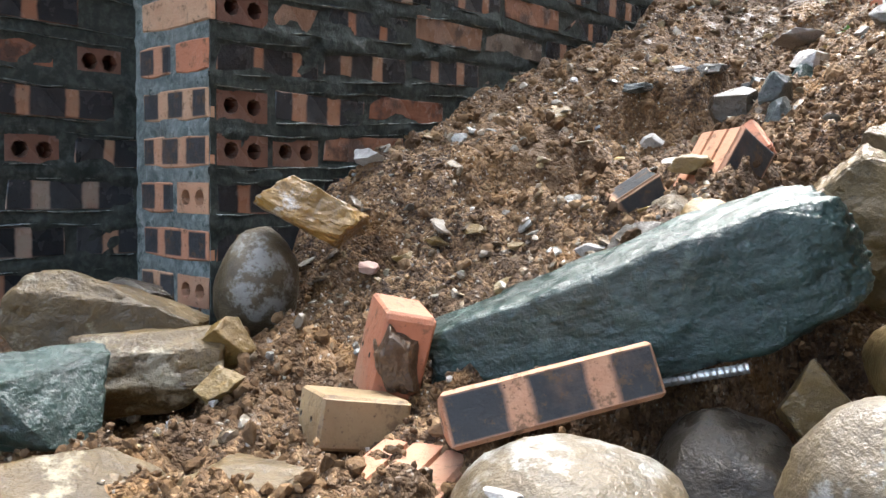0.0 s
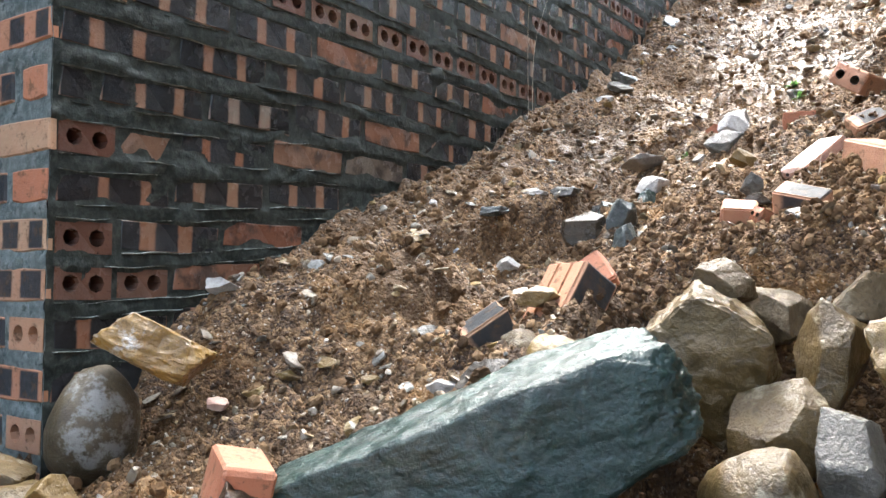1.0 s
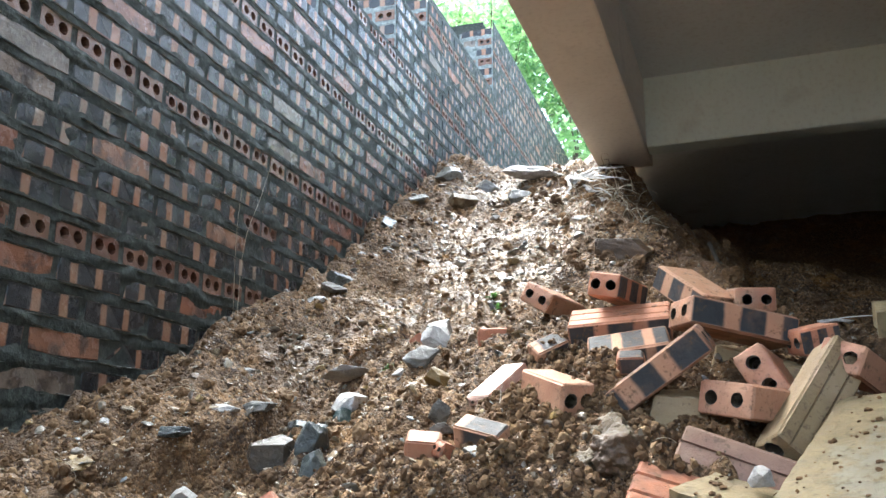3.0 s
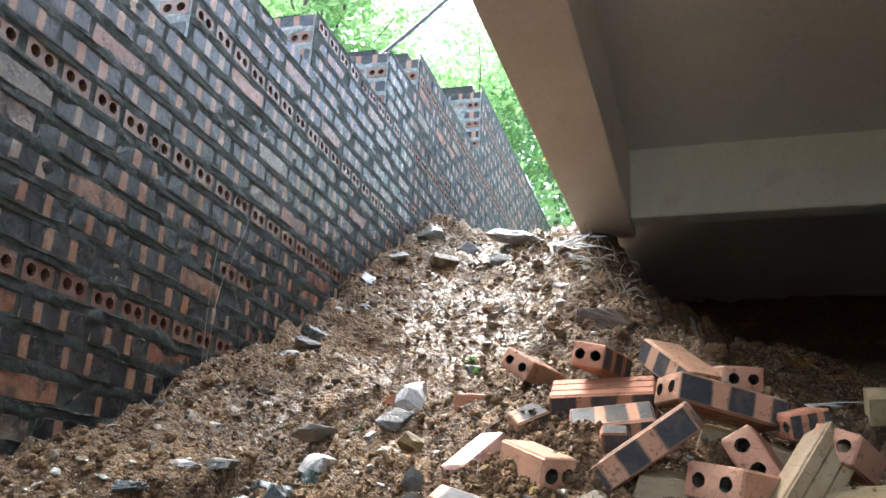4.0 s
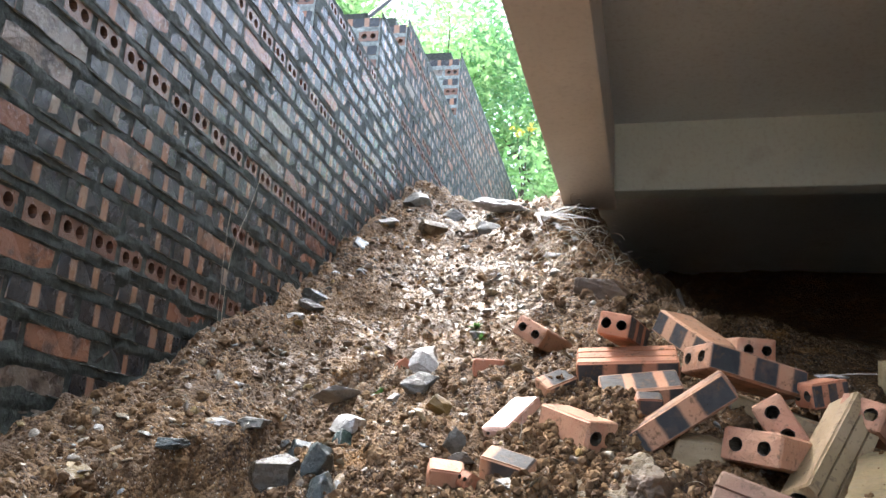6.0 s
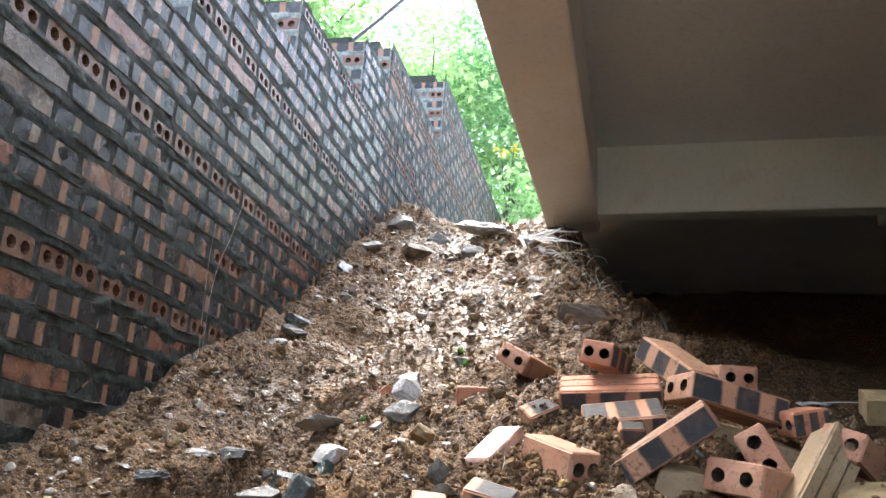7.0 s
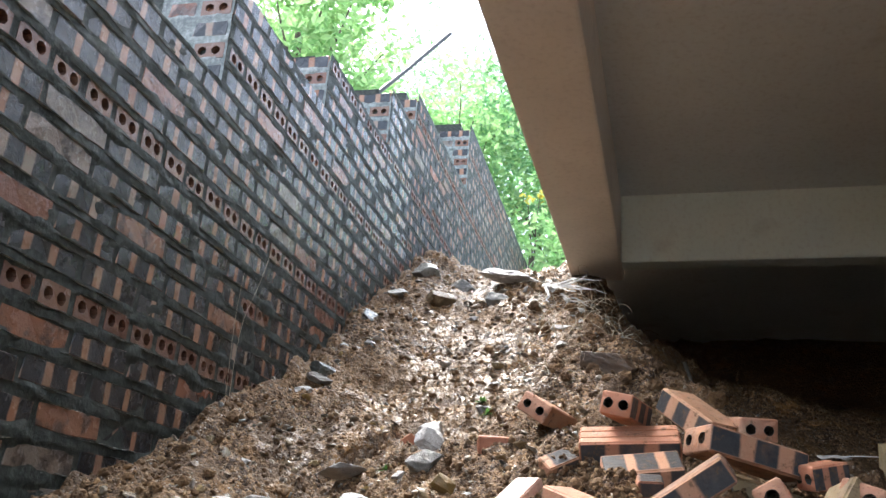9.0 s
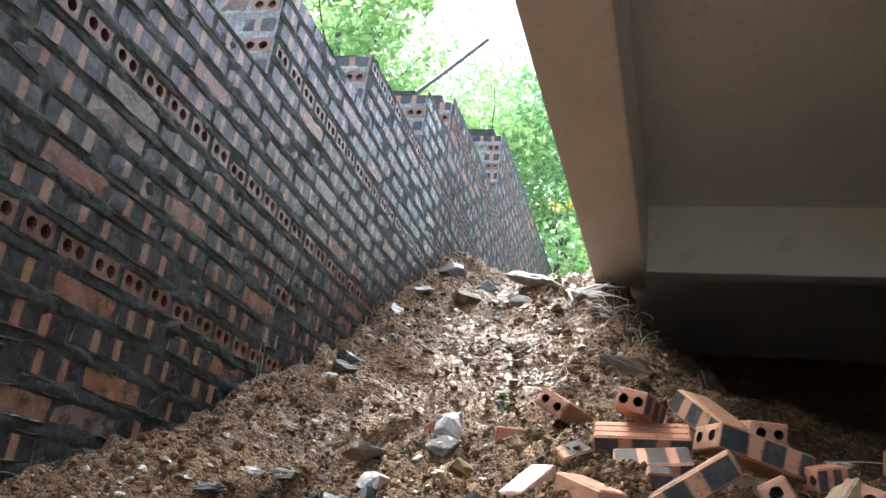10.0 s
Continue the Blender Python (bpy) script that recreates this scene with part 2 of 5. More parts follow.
LEDGES = ((0.225, 0.80, 0.365, 1.14, 0.075), (0.245, 0.36, 0.385, 0.60, 0.050), (0.13, 0.18, 0.42, 0.34, 0.035), (0.40, 1.45, 0.50, 1.72, 0.05))


def ledges(x, y):
    """Ledges of packed clay that broke off on the downhill side: their lift, and the depth of the gap beside them."""
    top = gap = 0.0
    for x0, y0, x1, y1, lift in LEDGES:
        dx, dy = x1 - x0, y1 - y0
        n = math.hypot(dx, dy)
        u, v = ((x - x0) * dx + (y - y0) * dy) / n, ((x - x0) * dy - (y - y0) * dx) / n
        if not (-0.4 < v < 0.2 and -0.5 < u < n + 0.3):
            continue
        v += 0.030 * noise.noise((x * 9, y * 9, 2.2)) + 0.014 * noise.noise((x * 31, y * 31, 5.2))
        along = smooth(-0.40, 0.15, u) * smooth(n + 0.10, n - 0.02, u)
        top += lift * smooth(0.012, -0.010, v) * smooth(-0.32, -0.10, v) * along
        gap += 0.6 * lift * math.exp(-((v - 0.035) / 0.035) ** 2) * along
    return top, gap


def slope(x, y):
    """Height of the spoil heap without its fine relief."""
    yy = y + 0.10 * (x - 0.5) * smooth(0.0, 0.6, y)
    z = sum(ramp_at(yy + d, PROFILE) for d in (-0.1, 0.0, 0.1)) / 3
    z += 0.13 * smooth(0.42, 0.0, x) * smooth(0.05, 0.35, y)
    z += 0.11 * math.exp(-((x - 1.08) / 0.33) ** 2 - ((y - 1.05) / 0.45) ** 2)
    # the flank falls off into the space under the floor
    rim = max(0.95, 1.0 + 0.5 * (2.85 - y))
    z -= min(0.6, 1.0 * max(0.0, x - rim)) * smooth(1.0, 1.7, y)
    z -= 0.12 * max(0.0, x - 1.5) * smooth(0.3, 1.2, y) + min(0.15, 0.15 * max(0.0, x - 1.42)) * smooth(1.15, 1.7, y) * smooth(5.0, 4.0, y)
    z -= 0.05 * math.exp(-((x - 0.42) / 0.12) ** 2) * smooth(0.5, 0.8, y) * smooth(1.6, 1.2, y)
    # hollow among the boulders at the foot
    z -= 0.95 * smooth(0.70, 0.92, x) * smooth(0.74, 0.58, y) * smooth(-0.40, -0.12, y)
    z -= 0.25 * math.exp(-((x - 0.93) / 0.13) ** 2 - ((y - 0.31) / 0.13) ** 2)
    # added, unseen bank that keeps light out of the dark space under the floor
    inside = smooth(1.0, 1.4, x) * smooth(7.9, 7.5, y)
    z -= max(0.0, z - 1.85) * inside * smooth(2.6, 3.4, y)
    z += max(0.0, 2.8 - z) * smooth(5.2, 6.6, y) * smooth(0.95, 1.4, x)
    top, gap = ledges(x, y)
    z += top - gap
    if x < -0.32:
        z = z + (hill(y) - z) * smooth(-0.32, -0.5, x)
        z += 0.15 * max(0.0, -x - 0.6)
    return z


def clods(x, y):
    """Broken lumps of clay at two sizes, with narrow gaps between them."""
    wx, wy = 0.03 * noise.noise((x * 14, y * 14, 7.0)), 0.03 * noise.noise((x * 14, y * 14, 11.0))
    h = 0.0
    for freq, high in ((8.5, 0.055), (22.0, 0.022), (43.0, 0.009)):
        d = noise.voronoi(((x + wx) * freq, (y + wy) * freq, 0.4))[0]
        own = 0.5 + 0.5 * noise.noise((x * freq * 0.6, y * freq * 0.6, freq))
        h += high * own * (min(1.0, (d[1] - d[0]) * 2.6) - 0.62) * (1.0 - (0.45 if freq < 10 else 0.72) * smooth(1.2, 2.0, y) * smooth(1.15, 0.85, x))
    return h


def ground_z(x, y):
    far = smooth(6, 2.5, abs(x - 1)) * smooth(9, 5, abs(y - 1))
    rough = 0.045 * fbm(x * 3.1, y * 3.1, 0.3, 3) + 0.034 * fbm(x * 9, y * 9, 1.7, 4)
    lumps = 0.026 * (0.5 - abs(fbm(x * 17, y * 17, 4.1, 4))) + 0.008 * noise.noise((x * 75, y * 75, 2.0))
    rough += 0.040 * smooth(1.2, 2.0, y) * smooth(4.2, 3.6, y) * smooth(1.3, 0.9, x) * fbm(x * 2.2, y * 8.5 + 1.2 * x, 9.1, 3)
    if -0.1 < x < 2.2 and -1 < y < 4.2:
        lumps += clods(x, y)
        if y < 1.9:
            lumps *= 1.0 - 0.7 * min(1.0, ledges(x, y)[0] / 0.05)
    return slope(x, y) + (rough + lumps) * (0.35 + 0.65 * far)


def axis_lines(lo, a, b, hi, step):
    lines = list(np.arange(a, b, step))
    s, v = step, lines[0]
    left = []
    while v > lo:
        s *= 1.25
        v -= s
        left.append(v)
    s, v = step, lines[-1]
    right = []
    while v < hi:
        s *= 1.25
        v += s
        right.append(v)
    return left[::-1] + lines + right


def build_ground():
    xs, ys = axis_lines(-60, -0.02, 1.75, 60, 0.0090), axis_lines(-60, -0.65, 3.75, 90, 0.0090)
    verts, faces, n = [], [], len(ys)
    for x in xs:
        for y in ys:
            verts.append((x, y, ground_z(x, y)))
    for i in range(len(xs) - 1):
        for j in range(n - 1):
            faces.append((i * n + j, (i + 1) * n + j, (i + 1) * n + j + 1, i * n + j + 1))
    me = bpy.data.meshes.new("ground")
    me.from_pydata(verts, [], faces)
    me.polygons.foreach_set("use_smooth", [True] * len(faces))
    me.materials.append(M_SOIL)
    return tagged(new("ground", me), "steep heap of wet brown clay spoil with rubble", "ground", kind="structure")


ground = build_ground()


# ---------------- house over the heap ----------------
def turned_box(name, lo, hi, material, parent, label="", bevel=0.012):
    bm = bmesh.new()
    box(bm, lo, hi)
    bmesh.ops.recalc_face_normals(bm, faces=bm.faces)
    bmesh.ops.bevel(bm, geom=bm.edges[:], offset=bevel, segments=2, profile=0.6, affect="EDGES")
    return part(name, bm, material, parent, label)


house = tagged(new("house_floor"), "raised house floor with plastered concrete beams over the heap", "building", kind="structure")
house.matrix_world = pose(0.86, 3.36, 2.29, 0, 0, -2.3)
turned_box("edge_beam", (0.0, -5.2, 0.0), (0.272, 0.30, 0.60), M_BEAM, house, "beige plastered edge beam")
turned_box("cross_beam", (0.272, 0.0, 0.0), (1.62, 0.13, 0.60), M_CROSS, house, "pale plastered cross beam")
turned_box("inner_beam", (1.62, -5.2, -0.002), (1.90, 0.28, 0.60), M_BEAM, house, "beige plastered inner beam")
turned_box("cross_beam", (1.90, 0.0, 0.0), (5.2, 0.13, 0.60), M_CROSS, house, "pale plastered cross beam")
# no such wall is seen; added to block light from the side
turned_box("foundation_wall", (3.9, -12.0, -3.0), (4.1, 4.4, 0.36), M_BLOCKER, house, "added wall that closes the side and blocks light")
turned_box("slab", (0.0, -5.2, 0.36), (5.2, 4.5, 0.52), M_SLAB, house, "grey-brown plastered slab soffit", 0.004)


# ---------------- brick walls ----------------
PITCH, HEADER = 0.230, 0.115
BH = 0.0535
STEPS = [(-1.0, 2.135), (1.255, 2.50), (2.05, 2.75), (2.87, 3.08), (3.33, 3.33), (4.72, 3.88)]


def wall_top(y):
    top = STEPS[0][1]
    for y0, z0 in STEPS:
        if y >= y0:
            top = z0
    return top


def wall_x(y):
    """The long wall bends a little towards the heap in the distance."""
    return 0.016 * max(0.0, y - 2.3)


def course_z():
    rows = [(0, 1.780)]
    for k in range(1, 19):
        rows.append((k, rows[-1][1] - (0.0772 if k <= 6 else 0.0807)))
    for k in range(1, 30):
        rows.insert(0, (-k, 1.780 + 0.0772 * k))
    return rows


COURSES = course_z()
# plain orange bricks that set the bond of their course: course, middle
PLAIN = {-6: 1.59, -2: 0.993, -1: 1.822, 2: 0.662, 3: 1.008, 7: 0.712, 9: 0.882, 10: 0.588, 11: 0.808}


def bend(z, y):
    """The lower courses sag towards the corner."""
    return z - 0.042 * smooth(1.34, 0.97, z) * (1 - smooth(0.05, 0.80, y))


def stretcher_mesh(length, depth=0.10, seed=0, plain=False):
    """One brick seen by its long side; front at +x, length along y."""
    rnd = random.Random(seed)
    bm = bmesh.new()
    uv = bm.loops.layers.uv.new("UVMap")
    l, h, c = length / 2, BH / 2, 0.0025
    j = lambda a: rnd.uniform(-a, a)
    ring = [(-l + j(.004), -h + j(.003)), (-l / 3, -h + j(.003)), (l / 3, -h + j(.003)), (l + j(.004), -h + j(.003)),
            (l + j(.004), h + j(.003)), (l / 3, h + j(.003)), (-l / 3, h + j(.003)), (-l + j(.004), h + j(.003))]
    front = [bm.verts.new((0.0 + j(.0015), y * (1 - c / l), z * (1 - c / h))) for y, z in ring]
    rim = [bm.verts.new((-c, y, z)) for y, z in ring]
    back = [bm.verts.new((-depth, y, z)) for y, z in ring]
    faces = [bm.faces.new((front[0], front[1], front[6], front[7])), bm.faces.new((front[1], front[2], front[5], front[6])),
             bm.faces.new((front[2], front[3], front[4], front[5]))]
    n = len(ring)
    for a, b in ((front, rim), (rim, back)):
        for i in range(n):
            faces.append(bm.faces.new((a[i], b[i], b[(i + 1) % n], a[(i + 1) % n])))
    for f in faces:
        for lp in f.loops:
            lp[uv].uv = (1.25, 0.5) if plain else ((lp.vert.co.y + l) / max(2 * l, 0.2), (lp.vert.co.z + h) / (2 * h))
    return bm


def header_mesh(width, holes=True, depth=0.05, seed=0):
    """A brick end with its two round holes; front at +x, width along y."""
    rnd = random.Random(seed)
    bm = bmesh.new()
    uv = bm.loops.layers.uv.new("UVMap")
    w, h, r = width / 2, BH / 2, 0.0152
    ca = math.atan2(h, w / 2)
    ang = [0, ca, math.pi / 2, math.pi - ca, math.pi, math.pi + ca, 1.5 * math.pi, 2 * math.pi - ca]
    n = len(ang)
    faces = []
    for side in (-1, 1):
        cy = side * width * 0.225
        inner = [bm.verts.new((0, cy + r * math.cos(a), r * math.sin(a))) for a in ang]
        deep = [bm.verts.new((-depth + 0.004, cy + r * 0.9 * math.cos(a), r * 0.9 * math.sin(a))) for a in ang]
        outer = []
        for a in ang:
            s = min((w / 2) / max(1e-6, abs(math.cos(a))), h / max(1e-6, abs(math.sin(a))))
            outer.append(bm.verts.new((0, side * w / 2 + s * math.cos(a), s * math.sin(a))))
        for i in range(n):
            k = (i + 1) % n
            faces.append(bm.faces.new((outer[i], outer[k], inner[k], inner[i])))
            faces.append(bm.faces.new((inner[i], inner[k], deep[k], deep[i])))
        faces.append(bm.faces.new(deep))
        rear = [bm.verts.new((-depth, v.co.y, v.co.z)) for v in outer]
        for i in range(n):
            k = (i + 1) % n
            faces.append(bm.faces.new((outer[k], outer[i], rear[i], rear[k])))
    bmesh.ops.remove_doubles(bm, verts=bm.verts[:], dist=0.0001)
    bmesh.ops.recalc_face_normals(bm, faces=bm.faces[:])
    for f in bm.faces:
        for lp in f.loops:
            lp[uv].uv = (2.0, 0.5)
    return bm


def finished_mesh(name, bm, material):
    me = bpy.data.meshes.new(name)
    bm.to_mesh(me)
    bm.free()
    me.materials.append(material)
    return me


def slots_along(lo, hi, k, rnd, end_header=False, plain_at=None):
    """Where the bricks of one course lie: centre, length, kind."""
    out, header = [], (k % 6 == 0 and k <= 6)
    step = HEADER if header else PITCH
    y = lo
    if not header:
        first = HEADER if (k % 2 or end_header) else PITCH
        if plain_at is not None and not end_header:
            first = (plain_at - PITCH / 2 - lo) % PITCH
        if first > 0.05:
            out.append((y + first / 2, first - 0.012, "h" if end_header or (first == HEADER and rnd.random() < 0.25) else "s"))
        y += first
        if end_header and k == 13:
            out.append((y + first / 2, first - 0.012, "h"))
            y += first
        if end_header and plain_at is not None:
            rest = (plain_at - PITCH / 2 - y) % PITCH
            if rest > 0.05:
                out.append((y + rest / 2, rest - 0.012, "p" if rest < 0.14 else "s"))
            y += rest
    while y + step * 0.6 < hi:
        size = min(step, hi - y)
        kind = "h" if header else ("p" if rnd.random() < (0.05 if y < 1.2 else 0.14) else "s")
        if plain_at is not None and abs(y + size / 2 - plain_at) < 0.03:
            kind = "p"
        if not header and y > 0.9 and rnd.random() < 0.02 and size > 0.2:
            out.append((y + HEADER / 2, HEADER - 0.012, "h"))
            out.append((y + HEADER * 1.5, HEADER - 0.012, "h"))
        else:
            out.append((y + size / 2, size - (0.020 if header else 0.015), kind))
        y += step
    return out


def mortar_sheet(name, label, xf, y0, y1, zs, top_of, low_of, step, seed, holes=(), material=None, smear=0.34):
    """Mortar bed behind and between the bricks, squeezed out unevenly along the joints."""
    edges = sorted([z + 0.0386 for z in zs])
    ny, nz = int((y1 - y0) / step), int((max(zs) + 0.05 - min(zs)) / step)
    zlow = min(zs) - 0.04
    verts, faces, index = [], [], {}
    for i in range(ny + 1):
        y = y0 + (y1 - y0) * i / ny
        here = [bend(e, y) for e in edges]
        for j in range(nz + 1):
            z = zlow + j * step
            if z > top_of(y) or z < low_of(y):
                continue
            d = min(abs(z - e) for e in here) + 0.004 * noise.noise((y * 16, z * 5, seed))
            bed = smooth(0.021, 0.010, d)
            out = -0.0008 + bed * (0.0016 + 0.0032 * fbm(y * 13, z * 30, seed, 3))
            # smears over the brick faces
            out += 0.013 * max(0.0, fbm(y * 9, z * 15, seed + 3.3, 4) - smear) * (0.4 + 0.6 * bed)
            out = min(out, 0.0045)
            index[i, j] = len(verts)
            verts.append((xf(y) + out, y, z))
    # the holes of the header bricks stay free
    free = set()
    for cy, cz in holes:
        for i in range(int((cy - 0.016 - y0) / step), int((cy + 0.016 - y0) / step) + 1):
            for j in range(int((cz - 0.016 - zlow) / step), int((cz + 0.016 - zlow) / step) + 1):
                free.add((i, j))
    for (i, j) in index:
        if (i, j) in free:
            continue
        if (i + 1, j) in index and (i, j + 1) in index and (i + 1, j + 1) in index:
            faces.append((index[i, j], index[i + 1, j], index[i + 1, j + 1], index[i, j + 1]))
    me = bpy.data.meshes.new(name)
    me.from_pydata(verts, [], faces)
    me.polygons.foreach_set("use_smooth", [True] * len(faces))
    me.materials.append(material or M_MORTAR)
    return me


def squeezed_beads(name, xf, y0, y1, zs, top_of, low_of, seed):
    """Thin broken lips of mortar that were squeezed out along the upper and lower brick edges."""
    verts, faces = [], []
    step = 0.011
    n = int((y1 - y0) / step)
    for z in zs:
        for side in (-1, 1):
            last = None
            for i in range(n + 1):
                y = y0 + (y1 - y0) * i / n
                zz = bend(z, y) + side * (BH / 2 + 0.002) + 0.0045 * fbm(y * 11, z * 9 + side, seed, 3)
                h = 0.0045 * (fbm(y * 9, z * 21 + side * 4, seed + 2, 4) + 0.30)
                if h < 0.0006 or zz > top_of(y) - 0.01 or zz < low_of(y):
                    last = None
                    continue
                w, x = 0.0012 + 0.40 * h, xf(y) + 0.0008
                b0 = len(verts)
                verts += [(x - 0.004, y, zz - w), (x + h, y, zz + 0.2 * w), (x - 0.004, y, zz + w)]
                if last is not None:
                    faces += [(last, b0, b0 + 1, last + 1), (last + 1, b0 + 1, b0 + 2, last + 2)]
                last = b0
    me = bpy.data.meshes.new(name)
    me.from_pydata(verts, [], faces)
    me.materials.append(M_LIP)
    return me


STRETCH = {}


def brick_data(kind, size, material, variant, depth=0.10):
    key = (kind, round(size, 3), material.name, variant, depth)
    if key not in STRETCH:
        bm = header_mesh(size, seed=variant) if kind == "h" else stretcher_mesh(size, depth, variant, kind == "p")
        STRETCH[key] = finished_mesh("brick", bm, material)
    return STRETCH[key]


class Rows:
    """Collects bricks that are too many to stand alone into one mesh."""

    def __init__(self):
        self.v, self.f, self.uv = [], [], []

    def add(self, me, m):
        base = len(self.v)
        self.v.extend([tuple(m @ v.co) for v in me.vertices])
        layer = me.uv_layers[0].data
        for poly in me.polygons:
            self.f.append(tuple(base + i for i in poly.vertices))
            self.uv.extend([tuple(layer[i].uv) for i in poly.loop_indices])

    def mesh(self, name, material):
        me = bpy.data.meshes.new(name)
        me.from_pydata(self.v, [], self.f)
        layer = me.uv_layers.new(name="UVMap")
        layer.data.foreach_set("uv", [c for uv in self.uv for c in uv])
        me.materials.append(material)
        return me


def build_long_wall():
    wall = tagged(new("wall_west"), "long wet retaining wall of kiln-marked two-hole bricks", "wall", kind="structure")
    rnd = random.Random(5)
    zs = [z for _, z in COURSES]
    rows, far_rows, singles, holes = Rows(), Rows(), 0, []
    for k, z in COURSES:
        for y, size, kind in slots_along(0.004, 11.0, k, rnd, k in (10, 12, 13), PLAIN.get(k)):
            if z + 0.02 > wall_top(y) or z < slope(0, y) - 0.10:
                continue
            start = max([s0 for s0, _ in STEPS if s0 <= y and (s0 < 0 or wall_top(s0 - 0.01) < z + 0.02)] + [-1.0])
            if y - size / 2 < start + 0.008:
                far_end = y + size / 2
                size = far_end - start - 0.008
                y, kind = far_end - size / 2, "s"
                if size < 0.04:
                    continue
            x = wall_x(y) + rnd.uniform(-0.0008, 0.0014)
            m = pose(x, y, bend(z, y) + rnd.uniform(-0.004, 0.004), rnd.uniform(-0.5, 0.5), 0, rnd.uniform(-0.12, 0.12))
            if kind == "h":
                holes += [(y - size * 0.225, m.translation.z), (y + size * 0.225, m.translation.z)]
            if y < 2.1 and 0.6 < z < 2.1 and singles < 300:
                singles += 1
                b = new("brick", brick_data(kind, size, M_BRICK_WALL, rnd.randrange(4)))
                b.parent, b.matrix_basis = wall, m
            else:
                (far_rows if y > 3.33 else rows).add(brick_data(kind, size, M_BRICK_WALL_J, rnd.randrange(4)), m)
    near = mortar_sheet("mortar", "", wall_x, -0.004, 3.0, zs, wall_top, lambda y: slope(0, y) - 0.12, 0.0068, 1.0, holes)
    ob = new("mortar", near)
    ob.parent = wall
    tagged(ob, "dark wet mortar squeezed out of the joints")
    far = mortar_sheet("mortar", "", wall_x, 3.0, 6.0, zs, wall_top, lambda y: slope(0, y) - 0.12, 0.0125, 1.0, holes)
    ob = new("mortar", far)
    ob.parent = wall
    ob = new("mortar_lip", squeezed_beads("mortar_lip", wall_x, 0.01, 4.6, zs, wall_top, lambda y: slope(0, y) - 0.05, 9.0))
    ob.parent = wall
    tagged(ob, "thin broken lips of mortar, coloured pale for wet glints", kind="stuff")
    ob = new("mortar", mortar_sheet("mortar", "", wall_x, 6.0, 11.0, zs, wall_top, lambda y: slope(0, y) - 0.12, 0.04, 1.0))
    ob.parent = wall
    # raking steps of the top: brick ends that face along the wall
    turn = pose(0, 0, 0, 0, 0, -90)
    for (y0, z0), (_, low) in zip(STEPS[1:], STEPS):
        holes = []
        steps_up = [z for _, z in COURSES if low - 0.03 < z and z + 0.02 < z0]
        for n, z in enumerate(steps_up):
            for c, kind, size in (((-0.058, "h", 0.100), (-0.172, "p", 0.090)) if n % 2 else ((-0.118, "s", 0.222),) if n == 0 else ((-0.065, "s", 0.110),)):
                rows.add(brick_data(kind, size, M_BRICK_WALL_J, 1, 0.012), pose(wall_x(y0) + c, y0 - 0.004, z) @ turn)
                if kind == "h":
                    holes += [(c - size * 0.225, z), (c + size * 0.225, z)]
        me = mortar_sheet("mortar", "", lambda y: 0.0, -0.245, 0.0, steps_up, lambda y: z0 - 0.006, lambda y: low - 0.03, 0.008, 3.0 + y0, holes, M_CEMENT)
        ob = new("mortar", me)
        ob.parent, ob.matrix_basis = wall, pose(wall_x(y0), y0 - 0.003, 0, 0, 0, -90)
    # core behind the faces
    for (y0, z0), (y1, _) in zip(STEPS, STEPS[1:] + [(11.0, 0)]):
        bm = bmesh.new()
        y0 = max(y0, 0.075)
        box(bm, (-0.30, y0 + 0.01, 0.2), (-0.075 + wall_x(y0), y1 + 0.01, z0 - 0.004))
        part("core", bm, M_MORTAR, wall)
    # the end that faces the open side, with its quoin bricks
    holes = []
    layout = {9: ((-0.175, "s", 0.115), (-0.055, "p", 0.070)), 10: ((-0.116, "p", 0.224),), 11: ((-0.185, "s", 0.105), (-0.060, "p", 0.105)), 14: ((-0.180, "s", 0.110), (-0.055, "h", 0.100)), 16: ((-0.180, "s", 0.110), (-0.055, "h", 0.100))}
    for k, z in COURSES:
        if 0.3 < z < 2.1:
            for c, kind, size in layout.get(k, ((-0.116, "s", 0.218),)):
                # brighter brick than the long wall: this end's extra light, as colour
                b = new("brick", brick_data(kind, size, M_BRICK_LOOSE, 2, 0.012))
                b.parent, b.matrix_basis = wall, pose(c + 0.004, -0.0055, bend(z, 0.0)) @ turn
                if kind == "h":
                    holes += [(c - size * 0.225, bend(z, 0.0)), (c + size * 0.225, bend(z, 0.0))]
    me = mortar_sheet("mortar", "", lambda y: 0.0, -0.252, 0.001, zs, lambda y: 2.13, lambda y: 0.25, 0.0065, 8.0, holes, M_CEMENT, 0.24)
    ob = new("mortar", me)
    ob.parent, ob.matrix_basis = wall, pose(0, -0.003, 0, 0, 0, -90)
    for some, material in ((rows, M_BRICK_WALL_J), (far_rows, M_BRICK_WALL_F)):
        ob = new("brick_rows", some.mesh("brick_rows", material))
        ob.parent = wall
        tagged(ob, "rows of dark-banded bricks", kind="stuff")
    return wall


